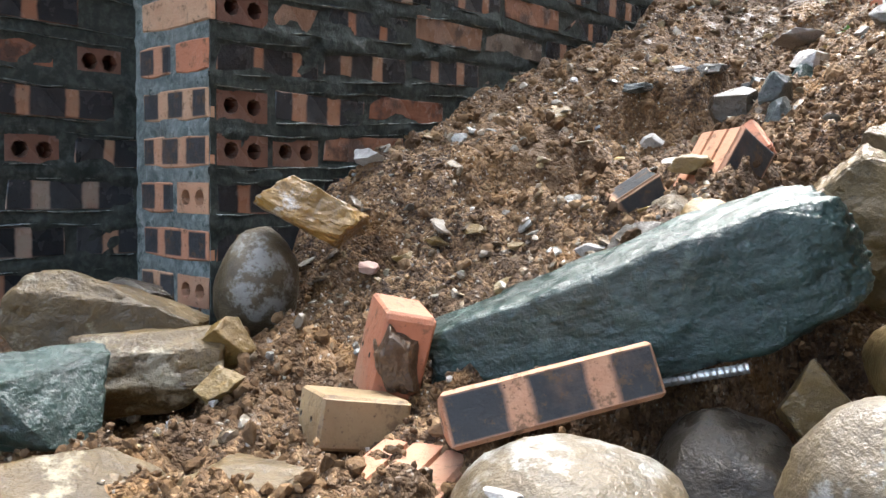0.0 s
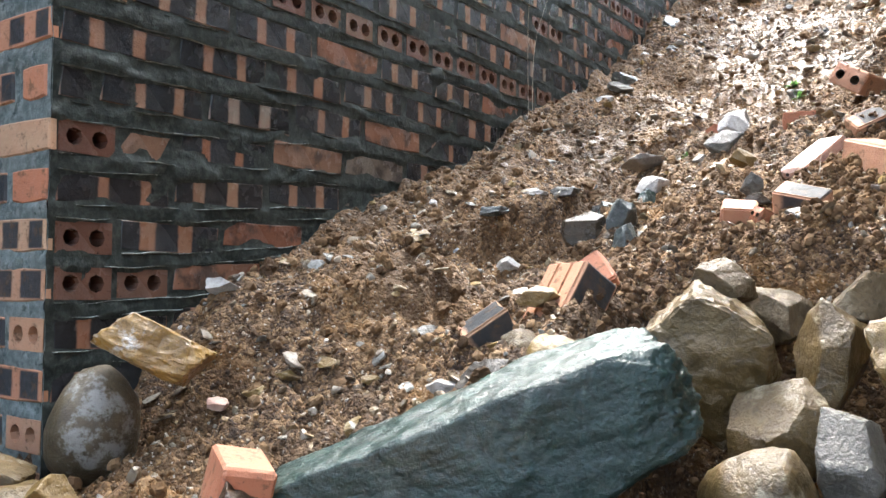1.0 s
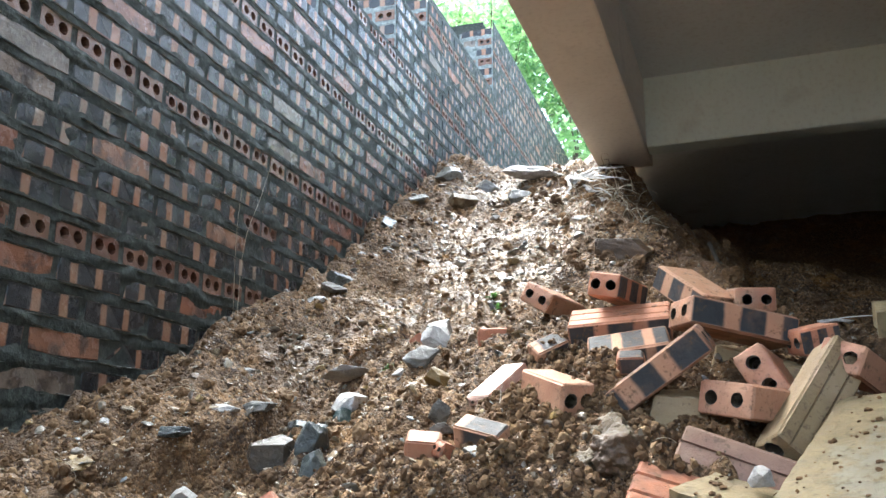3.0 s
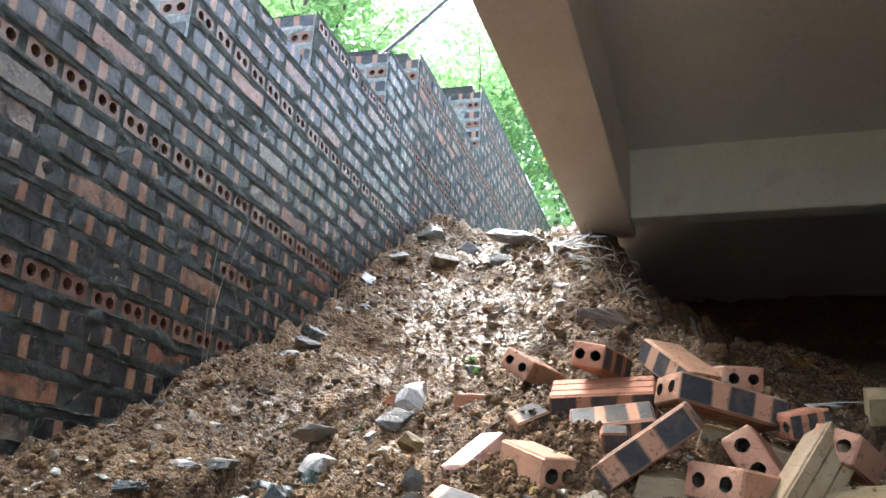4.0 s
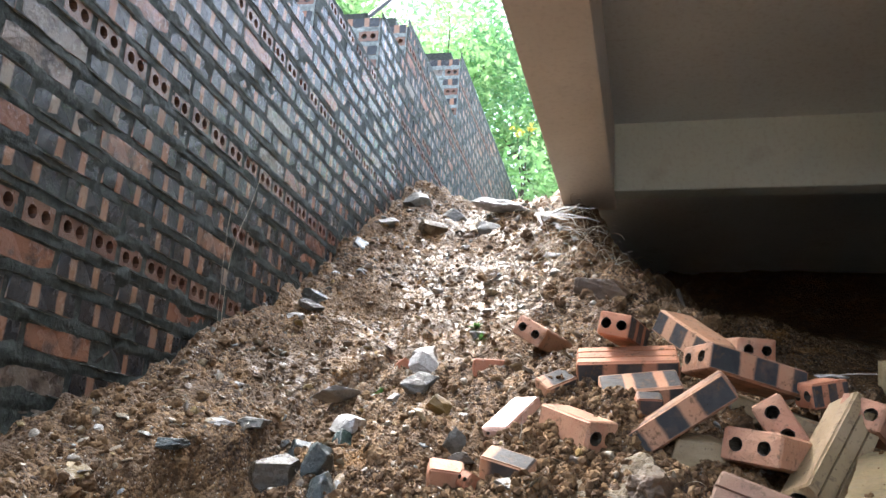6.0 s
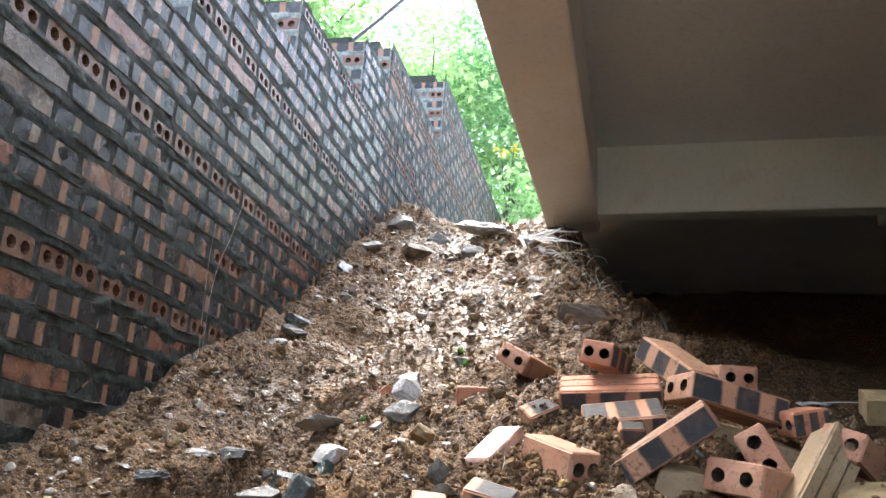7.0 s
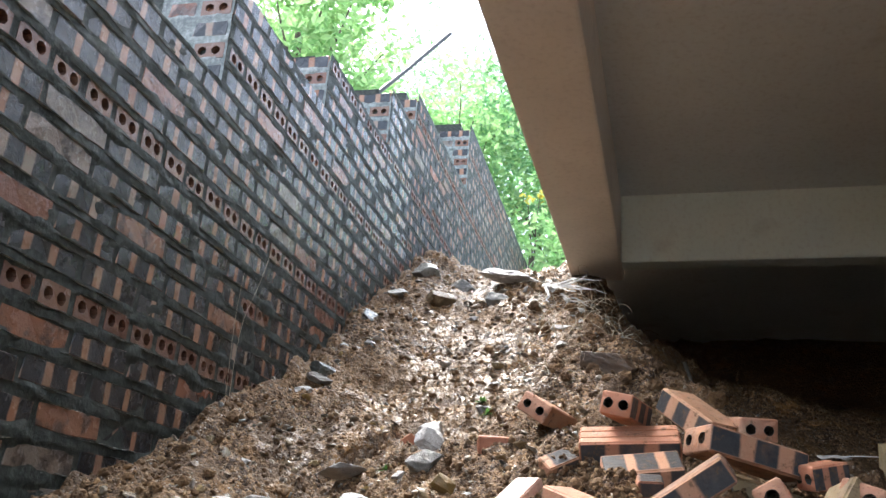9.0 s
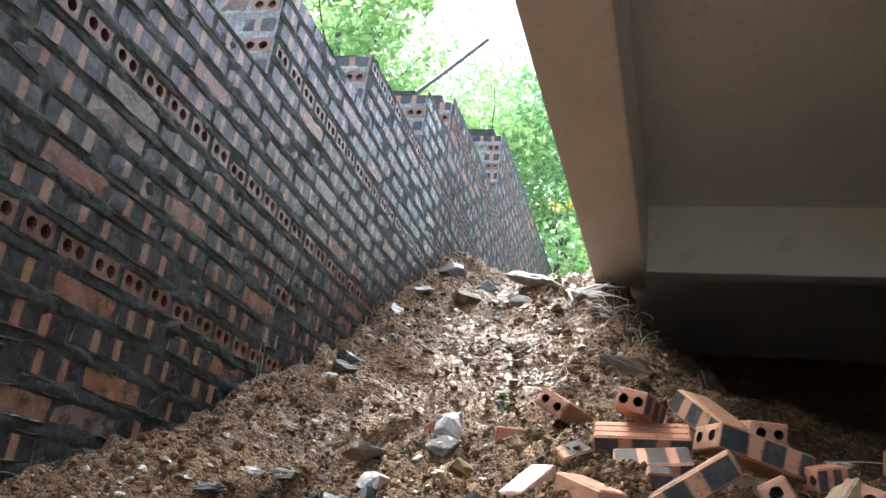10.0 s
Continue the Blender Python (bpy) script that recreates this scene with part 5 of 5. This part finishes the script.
def metal_material():
    m = Mat("galvanised_rebar", 0.35, 0.8)
    n = m.noise(m.coord(), 60, 4, 0.6)
    m.color(m.ramp(n, [(0.3, (0.30, 0.30, 0.28)), (0.7, (0.62, 0.63, 0.60))]))
    return m.mat


def rebar(a, b, radius):
    """A ribbed reinforcing bar."""
    a, b = Vector(a), Vector(b)
    ax = (b - a).normalized()
    s = ax.orthogonal().normalized()
    t = ax.cross(s)
    n, length = 10, (b - a).length
    steps = int(length / 0.0016)
    bm = bmesh.new()
    rings = []
    for i in range(steps + 1):
        d = length * i / steps
        ring = []
        for k in range(n):
            ang = 2 * math.pi * k / n
            rib = max(0.0, math.sin(2 * math.pi * (d / 0.0075) + ang)) ** 3
            rr = radius * (1 + 0.22 * rib)
            ring.append(bm.verts.new(a + ax * d + (s * math.cos(ang) + t * math.sin(ang)) * rr))
        rings.append(ring)
    for p, q in zip(rings, rings[1:]):
        for k in range(n):
            bm.faces.new((p[k], p[(k + 1) % n], q[(k + 1) % n], q[k]))
    bm.faces.new(rings[0][::-1])
    bm.faces.new(rings[-1])
    ob = new("rebar", finished_mesh("rebar", bm, metal_material()))
    return tagged(ob, "short ribbed steel reinforcing bar stuck in the rubble", "rebar")


rebar((0.745, 0.116, 0.418), (0.863, 0.165, 0.452), 0.0062)


def hose(points, radius, material, name, label, category):
    cu = bpy.data.curves.new(name, "CURVE")
    cu.dimensions, cu.bevel_depth, cu.bevel_resolution, cu.resolution_u = "3D", radius, 3, 12
    sp = cu.splines.new("BEZIER")
    sp.bezier_points.add(len(points) - 1)
    for bp, co in zip(sp.bezier_points, points):
        bp.co, bp.handle_left_type, bp.handle_right_type = co, "AUTO", "AUTO"
    cu.use_fill_caps = True
    cu.materials.append(material)
    return tagged(new(name, cu), label, category)


def black_plastic():
    m = Mat("black_plastic", 0.4)
    m.color(m.ramp(m.noise(m.coord(), 30), [(0.3, (0.012, 0.012, 0.013)), (0.7, (0.03, 0.03, 0.032))]))
    return m.mat


hose([(-0.60, 3.20, 2.60), (-0.40, 3.40, 3.20), (-0.137, 3.738, 3.778), (0.032, 3.928, 4.113)], 0.014, black_plastic(), "pipe", "thin black plastic pipe sticking up behind the wall", "pipe")


# ---------------- scattered grit, chips and clods ----------------
def base_shapes(sub, count, seed, flat=1.0, lumpy=False):
    out = []
    for k in range(count):
        rnd = random.Random(seed + k)
        bm = bmesh.new()
        bmesh.ops.create_icosphere(bm, subdivisions=sub, radius=1.0)
        planes = [(Vector((rnd.gauss(0, 1), rnd.gauss(0, 1), rnd.gauss(0, 1))).normalized(), rnd.uniform(0.35, 0.9)) for _ in range(2 if lumpy else 7)]
        for v in bm.verts:
            d = v.co.normalized()
            r = 1.1
            for nn, h in planes:
                dot = nn.dot(d)
                if dot > 0.05:
                    r = min(r, h / dot)
            v.co = d * (r + (0.40 if lumpy else 0.12) * noise.noise(d * (2.1 if lumpy else 3) + Vector((k * 3.1 + seed, 0, 0))) + (0.22 * noise.noise(d * 5.5 + Vector((0, k * 2.3, 0))) if lumpy else 0.0))
            v.co.z *= flat
        bm.verts.ensure_lookup_table()
        verts = np.array([v.co[:] for v in bm.verts])
        faces = [tuple(v.index for v in f.verts) for f in bm.faces]
        bm.free()
        out.append((verts, faces))
    return out


def scatter(name, label, shapes, count, sizes, spot, material, seed, sink=0.25, tilt=0.6, lean_flat=False):
    """One mesh of many loose pieces strewn over the heap."""
    rnd = random.Random(seed)
    V, F, base = [], [], 0
    for _ in range(count):
        x, y = spot(rnd)
        size = sizes[0] * (sizes[1] / sizes[0]) ** (rnd.random() ** 1.7)
        verts, faces = rnd.choice(shapes)
        e = Euler((rnd.gauss(0, tilt) + (0.45 if lean_flat else 0), rnd.gauss(0, tilt), rnd.uniform(0, 6.28)), "XYZ").to_matrix()
        if not lean_flat:
            e = Euler((rnd.uniform(0, 6.28), rnd.uniform(0, 6.28), rnd.uniform(0, 6.28)), "XYZ").to_matrix()
        m = np.array(e)
        s = np.array([size * rnd.uniform(0.8, 1.3), size, size * rnd.uniform(0.6, 1.0)])
        z = ground_z(x, y) + size * (0.5 - sink) * (0.5 if lean_flat else 1.0)
        V.append((verts * s) @ m.T + np.array([x, y, z]))
        F.extend([tuple(i + base for i in f) for f in faces])
        base += len(verts)
    me = bpy.data.meshes.new(name)
    me.from_pydata(np.concatenate(V).tolist(), [], F)
    me.materials.append(material)
    return tagged(new(name, me), label, name, kind="stuff")


def on_heap(rnd):
    """Spots thicker towards the lower end of the heap."""
    y = -0.55 + 4.3 * rnd.random() ** 1.5
    return rnd.uniform(0.01, 1.75 if y > 0.5 else 1.3), y


def on_lit_heap(rnd):
    y = 0.1 + 3.6 * rnd.random() ** 1.2
    return rnd.uniform(0.02, 1.15), y


scatter("grit", "wet brown grit and crumbs of clay", base_shapes(1, 8, 100), 24000, (0.0014, 0.0070), on_heap, M_GRIT, 1)
scatter("gravel", "mixed wet gravel and stone chips", base_shapes(2, 8, 200), 3200, (0.0025, 0.012), on_heap, M_CHIPS, 2)
scatter("crumbs", "clods and crumbs of brown clay", base_shapes(2, 8, 300, lumpy=True), 9000, (0.003, 0.012), on_heap, M_CLODS, 3, sink=0.4)
scatter("flakes", "flat pale flakes of slate and plaster", base_shapes(2, 5, 400, 0.28), 1500, (0.005, 0.021), on_lit_heap, M_CHIPS, 4, tilt=0.3, lean_flat=True)



def on_flank(rnd):
    """Along the edge where the heap falls off under the floor, and round the brick pile."""
    y = rnd.uniform(0.75, 3.3)
    return max(0.9, 1.0 + 0.42 * (2.85 - y)) + rnd.gauss(-0.12, 0.16), y


def on_low_heap(rnd):
    return rnd.uniform(0.03, 0.75), rnd.uniform(0.25, 1.5)


scatter("lumps", "larger clods of brown clay along the flank", base_shapes(3, 7, 900, lumpy=True), 230, (0.008, 0.028), on_flank, M_CLODS, 9, sink=0.35)
scatter("lumps", "larger clods of brown clay on the lower heap", base_shapes(3, 7, 950, lumpy=True), 240, (0.006, 0.017), on_low_heap, M_CLODS, 10, sink=0.4)


def on_crest(rnd):
    return rnd.uniform(0.04, 0.98), 3.55 - 1.5 * rnd.random() ** 1.6


scatter("rubble", "wet grey stones and flat chips on the upper heap", base_shapes(2, 9, 700, 0.55), 170, (0.008, 0.034), on_crest, M_RUBBLE, 17, sink=0.75, tilt=0.25, lean_flat=True)
scatter("crumbs", "dark crumbly clay between the fallen bricks", base_shapes(1, 8, 980, lumpy=True), 3600, (0.003, 0.0105), lambda r: (r.gauss(1.13, 0.13), r.gauss(1.02, 0.17)), M_CLODS, 12, sink=0.2)
scatter("crumbs", "clods of brown clay among the rocks", base_shapes(1, 8, 990, lumpy=True), 4200, (0.003, 0.0115), lambda r: (r.uniform(0.62, 1.32), r.uniform(0.50, 1.0)), M_CLODS, 13, sink=0.35)
board_mud(p1, (0.52, 0.10, 0.022), 60, 31)
board_mud(p2, (0.46, 0.40, 0.022), 200, 37)

# single stones that stand out of the heap
_r = random.Random(77)
for _i in range(64):
    _x, _y = on_lit_heap(_r)
    _s = _r.uniform(0.02, 0.05)
    _mat, _word = _r.choice([(M_BROWN, "brown"), (M_GREY, "grey"), (M_OCHRE, "ochre"), (M_CLOD, "clay-smeared"), (M_CLOD, "earthy"), (M_PALE, "whitish")])
    rock("stone", (_x, _y, ground_z(_x, _y) - _s * 0.02), (_s * _r.uniform(1, 1.6), _s, _s * _r.uniform(0.45, 0.9)), _r.uniform(0, 180), 500 + _i,
         _mat, "wet %s stone lying on the spoil heap" % _word, group="stones on the heap", sub=3)


# ---------------- roots and dry stems ----------------
def straw_material():
    m = Mat("dry_straw", 0.6)
    m.color(m.ramp(m.node("ShaderNodeNewGeometry").outputs["Random Per Island"], [(0.0, (0.20, 0.15, 0.09)), (0.6, (0.42, 0.36, 0.26)), (1.0, (0.60, 0.55, 0.44))]))
    return m.mat


M_STRAW = straw_material()


def strand(verts, faces, points, radius):
    """A thin three-sided strand through the points."""
    last = None
    for i, p in enumerate(points):
        rr = radius * (1 - 0.75 * i / (len(points) - 1))
        b0 = len(verts)
        verts += [(p.x + rr, p.y, p.z - rr * 0.6), (p.x - rr, p.y, p.z - rr * 0.6), (p.x, p.y, p.z + rr)]
        if last is not None:
            for k in range(3):
                faces.append((last + k, last + (k + 1) % 3, b0 + (k + 1) % 3, b0 + k))
        last = b0


def dry_grass(seed, count, spot, length, label, name="dry_grass", radius=0.0016):
    rnd = random.Random(seed)
    verts, faces = [], []
    for _ in range(count):
        x, y = spot(rnd)
        p = Vector((x, y, ground_z(x, y) - 0.01))
        d = Vector((rnd.gauss(0.2, 0.5), rnd.gauss(-0.3, 0.5), rnd.uniform(0.2, 1.0))).normalized()
        l, pts = rnd.uniform(*length), [p.copy()]
        for k in range(7):
            p = p + d * l / 7
            d = (d + Vector((rnd.gauss(0, 0.2), rnd.gauss(0, 0.2), -0.22))).normalized()
            p.z = max(p.z, ground_z(p.x, p.y) + 0.002)
            pts.append(p.copy())
        strand(verts, faces, pts, radius * rnd.uniform(0.7, 1.5))
    me = bpy.data.meshes.new(name)
    me.from_pydata(verts, [], faces)
    me.materials.append(M_STRAW)
    return tagged(new(name, me), label, "grass", kind="stuff")


dry_grass(5, 150, lambda r: (r.uniform(0.72, 1.15), r.uniform(2.3, 3.4)), (0.06, 0.25), "dry straw and rootlets at the edge of the shade")
dry_grass(6, 45, lambda r: (r.uniform(0.05, 0.9), r.uniform(3.2, 3.6)), (0.04, 0.14), "dry stems on the crest of the heap")
dry_grass(7, 60, lambda r: (r.uniform(0.05, 1.4), r.uniform(0.6, 2.4)), (0.03, 0.10), "scattered short straws on the heap", radius=0.0009)
root = tagged(new("root"), "bleached forked tree root lying below the crest", "root")
_r = random.Random(3)
for _k in range(9):
    _v, _f = [], []
    _p, _d = Vector((0.78 + _r.uniform(-.03, .03), 3.16, 2.11)), Vector((_r.uniform(-0.2, 0.9), _r.uniform(-1.0, -0.3), _r.uniform(-0.5, -0.1))).normalized()
    _pts = []
    for _j in range(9):
        _pts.append(_p.copy())
        _p = _p + _d * _r.uniform(0.03, 0.058)
        _p.z = max(slope(_p.x, _p.y) + 0.01, _p.z)
        _d = (_d + Vector((_r.gauss(0, 0.25), _r.gauss(0, 0.25), _r.gauss(0, 0.1)))).normalized()
    strand(_v, _f, _pts, 0.009)
    _me = bpy.data.meshes.new("branch")
    _me.from_pydata(_v, [], _f)
    _me.materials.append(M_PALE)
    new("branch", _me).parent = root


for _pts in ([(0.03, 1.69, 1.76), (0.035, 1.627, 1.63), (0.03, 1.56, 1.48), (0.05, 1.50, 1.20)], [(0.025, 1.53, 1.63), (0.03, 1.508, 1.50), (0.05, 1.48, 1.22)]):
    hose(_pts, 0.0005, M_STRAW, "dry_stem", "thin dry plant stem leaning on the brick wall", "stem")


# ---------------- litter under the floor ----------------
def scrap(place, turn, size, seed, material, label, name="scrap"):
    """A crumpled thin scrap with a ragged outline."""
    rnd = random.Random(seed)
    bm = bmesh.new()
    n = 9
    ring = [Vector((math.cos(2 * math.pi * i / n) * size[0] * rnd.uniform(0.6, 1.0), math.sin(2 * math.pi * i / n) * size[1] * rnd.uniform(0.6, 1.0), rnd.uniform(-0.006, 0.006))) for i in range(n)]
    top = [bm.verts.new(p + Vector((0, 0, 0.0012))) for p in ring]
    low = [bm.verts.new(p - Vector((0, 0, 0.0012))) for p in ring]
    ct, cl = bm.verts.new((0, 0, 0.008)), bm.verts.new((0, 0, 0.0055))
    for i in range(n):
        k = (i + 1) % n
        bm.faces.new((ct, top[i], top[k]))
        bm.faces.new((cl, low[k], low[i]))
        bm.faces.new((top[i], low[i], low[k], top[k]))
    ob = new(name, finished_mesh(name, bm, material))
    ob.matrix_world = pose(*place, *turn)
    return tagged(ob, label, "litter", "litter under the floor")


for _x, _y, _sx, _sy, _t, _m in ((1.62, 1.36, 0.045, 0.03, 20, M_PALE), (1.50, 1.62, 0.05, 0.02, 70, M_SLATE), (1.75, 1.75, 0.04, 0.03, 10, M_YBRICK), (1.55, 2.1, 0.05, 0.02, 120, M_SLATE),
                              (1.95, 2.3, 0.06, 0.03, 50, M_GREY), (1.40, 1.85, 0.04, 0.015, 150, M_PALE), (2.1, 1.9, 0.05, 0.03, 80, M_YBRICK), (1.7, 2.7, 0.06, 0.03, 35, M_GREY)):
    scrap((_x, _y, ground_z(_x, _y) + 0.012), (18, 0, _t), (_sx, _sy), int(_x * 100), _m, "thin pale scrap of litter on the shaded soil")
hose([(1.585, 1.20, 1.10), (1.62, 1.19, 1.103), (1.70, 1.17, 1.10)], 0.0011, M_PALE, "string", "thin white string stretched behind the bricks", "string")
hose([(1.48, 2.75, ground_z(1.48, 2.75)), (1.42, 2.72, ground_z(1.48, 2.75) + 0.13), (1.38, 2.70, ground_z(1.48, 2.75) + 0.24)], 0.008, M_BARK, "stick", "thin dark stick standing in the shaded soil", "stick")


# ---------------- sprout ----------------
def sprout(place, seed):
    rnd = random.Random(seed)
    V, F = [], []
    for _ in range(16):
        d = Vector((rnd.gauss(0, 1), rnd.gauss(0, 1), rnd.uniform(0.4, 1.4))).normalized()
        s = d.cross(Vector((0, 0, 1))).normalized()
        l = rnd.uniform(0.018, 0.045)
        b = len(V)
        o = Vector(place)
        for q, w in ((0, 0.1), (0.5, 1.0), (1.0, 0.05)):
            c = o + d * l * q - Vector((0, 0, 0.3 * l * q * q))
            V += [tuple(c - s * 0.006 * w), tuple(c + s * 0.006 * w)]
        F += [(b, b + 1, b + 3, b + 2), (b + 2, b + 3, b + 5, b + 4)]
    me = bpy.data.meshes.new("sprout")
    me.from_pydata(V, [], F)
    me.materials.append(M_SPROUT)
    return tagged(new("sprout", me), "tiny green sprout in the wet soil", "plant")


# ---------------- greenery beyond ----------------
def leaf_material(name, a, b):
    m = Mat(name, 0.45)
    rnd = m.node("ShaderNodeNewGeometry").outputs["Random Per Island"]
    m.color(m.mix(rnd, a, b))
    trans = m.node("ShaderNodeBsdfTranslucent")
    m.link(m.mix(rnd, tuple(v * 1.3 for v in a), tuple(v * 1.3 for v in b)), trans.inputs["Color"])
    mixer = m.node("ShaderNodeMixShader")
    mixer.inputs[0].default_value = 0.6
    m.link(m.bsdf.outputs[0], mixer.inputs[1])
    m.link(trans.outputs[0], mixer.inputs[2])
    m.link(mixer.outputs[0], m.tree.nodes["Material Output"].inputs["Surface"])
    return m.mat


M_SPROUT = leaf_material("sprout_green", (0.035, 0.085, 0.02), (0.075, 0.14, 0.04))
M_YELLOW = leaf_material("yellow_leaves", (0.38, 0.33, 0.05), (0.50, 0.45, 0.10))
M_LEAF = leaf_material("fresh_leaves", (0.12, 0.26, 0.085), (0.28, 0.43, 0.19))
M_LEAF_D = leaf_material("deep_green_leaves", (0.085, 0.21, 0.09), (0.21, 0.36, 0.175))


def limb(bm, a, b, ra, rb, n=7):
    a, b = Vector(a), Vector(b)
    ax = (b - a).normalized()
    s = ax.orthogonal().normalized()
    t = ax.cross(s)
    rings = []
    for k in range(5):
        q = k / 4
        c = a.lerp(b, q) + Vector((noise.noise(a * 3 + Vector((q * 2, 0, 0))), noise.noise(b * 3 + Vector((0, q * 2, 0))), 0)) * 0.06 * (b - a).length * math.sin(math.pi * q)
        rr = ra + (rb - ra) * q
        rings.append([bm.verts.new(c + (s * math.cos(2 * math.pi * i / n) + t * math.sin(2 * math.pi * i / n)) * rr) for i in range(n)])
    for p, q in zip(rings, rings[1:]):
        for i in range(n):
            bm.faces.new((p[i], p[(i + 1) % n], q[(i + 1) % n], q[i]))


def tree(place, height, spread_r, clumps, leaves, leaf, seed, material, label, name="tree", low=0.35):
    rnd = random.Random(seed)
    x, y = place
    z = slope(x, y) - 0.1
    root = new(name)
    root.location = (x, y, z)
    tagged(root, label, name)
    bm = bmesh.new()
    limb(bm, (0, 0, 0), (rnd.uniform(-.2, .2), rnd.uniform(-.2, .2), height * 0.6), 0.03 * height * 0.5, 0.012 * height)
    tips = []
    for _ in range(clumps):
        ang, q = rnd.uniform(0, 6.28), rnd.uniform(low, 1.0)
        rad = spread_r * math.sqrt(rnd.random()) * (1.15 - 0.6 * abs(q - 0.6))
        tips.append(Vector((rad * math.cos(ang), rad * math.sin(ang), height * q)))
    for tip in tips[: max(5, clumps // 3)]:
        limb(bm, (0, 0, max(0.1, tip.z - height * 0.3) * 0.8), tip, 0.006 * height, 0.002 * height, 5)
    part("trunk", bm, M_BARK, root, "thin dark trunk and branches")
    V, F = [], []
    for tip in tips:
        size = rnd.uniform(0.6, 1.3) * spread_r * 0.26
        for _ in range(leaves):
            c = tip + Vector((rnd.gauss(0, size), rnd.gauss(0, size), rnd.gauss(0, size * 0.7)))
            l = leaf * rnd.uniform(0.6, 1.3)
            e = Euler((rnd.gauss(0.3, 0.6), rnd.gauss(0, 0.6), rnd.uniform(0, 6.28))).to_matrix()
            b = len(V)
            for q in ((0, -0.5, 0), (0.2, -0.2, 0.07), (0.22, 0.12, 0.06), (0, 0.5, -0.06), (-0.22, 0.12, 0.06), (-0.2, -0.2, 0.07), (0, 0.0, 0)):
                V.append(tuple(c + e @ (Vector(q) * l)))
            F += [(b, b + 1, b + 2, b + 6), (b + 6, b + 2, b + 3), (b + 6, b + 3, b + 4), (b, b + 6, b + 4, b + 5)]
    me = bpy.data.meshes.new("crown")
    me.from_pydata(V, [], F)
    me.materials.append(material)
    ob = new("crown", me)
    ob.parent = root
    return root


tree((-2.7, 7.4), 2.9, 0.9, 30, 170, 0.10, 1, M_LEAF, "young tree with bright green leaves behind the wall")
tree((-3.6, 10.5), 2.6, 1.4, 40, 180, 0.11, 2, M_LEAF, "leafy tree with bright green crown on the hillside")
tree((-1.3, 10.2), 2.6, 1.3, 40, 180, 0.10, 3, M_LEAF_D, "leafy tree with deep green crown on the hillside")
tree((0.3, 11.5), 3.4, 1.5, 48, 180, 0.10, 4, M_LEAF, "leafy tree beyond the end of the wall")
tree((-2.2, 13.5), 3.2, 1.9, 54, 180, 0.12, 5, M_LEAF_D, "tall leafy tree far up the hillside")
tree((0.9, 14.0), 4.2, 1.8, 54, 180, 0.12, 6, M_LEAF_D, "leafy tree far up the hillside")
tree((-1.42, 5.0), 2.9, 0.6, 30, 150, 0.085, 7, M_LEAF, "small sapling with pale green leaves behind the wall")
tree((0.4, 8.6), 1.5, 0.9, 26, 110, 0.10, 8, M_LEAF, "low bright green bush past the crest", name="bush", low=0.1)
tree((1.2, 9.2), 1.6, 0.9, 26, 110, 0.10, 9, M_LEAF, "low bright green bush past the crest", name="bush", low=0.1)
tree((-0.9, 8.8), 2.2, 0.9, 26, 110, 0.10, 10, M_LEAF, "green bush behind the wall", name="bush", low=0.1)
tree((0.10, 8.30), 2.00, 0.12, 2, 16, 0.08, 11, M_YELLOW, "slender shrub with a few yellow leaves past the crest", name="shrub", low=0.92)
for _i, (_x, _y) in enumerate(((0.72, 1.93), (0.70, 1.98), (0.56, 1.42))):
    sprout((_x, _y, ground_z(_x, _y)), 40 + _i)

build_long_wall()
build_set_back_wall()
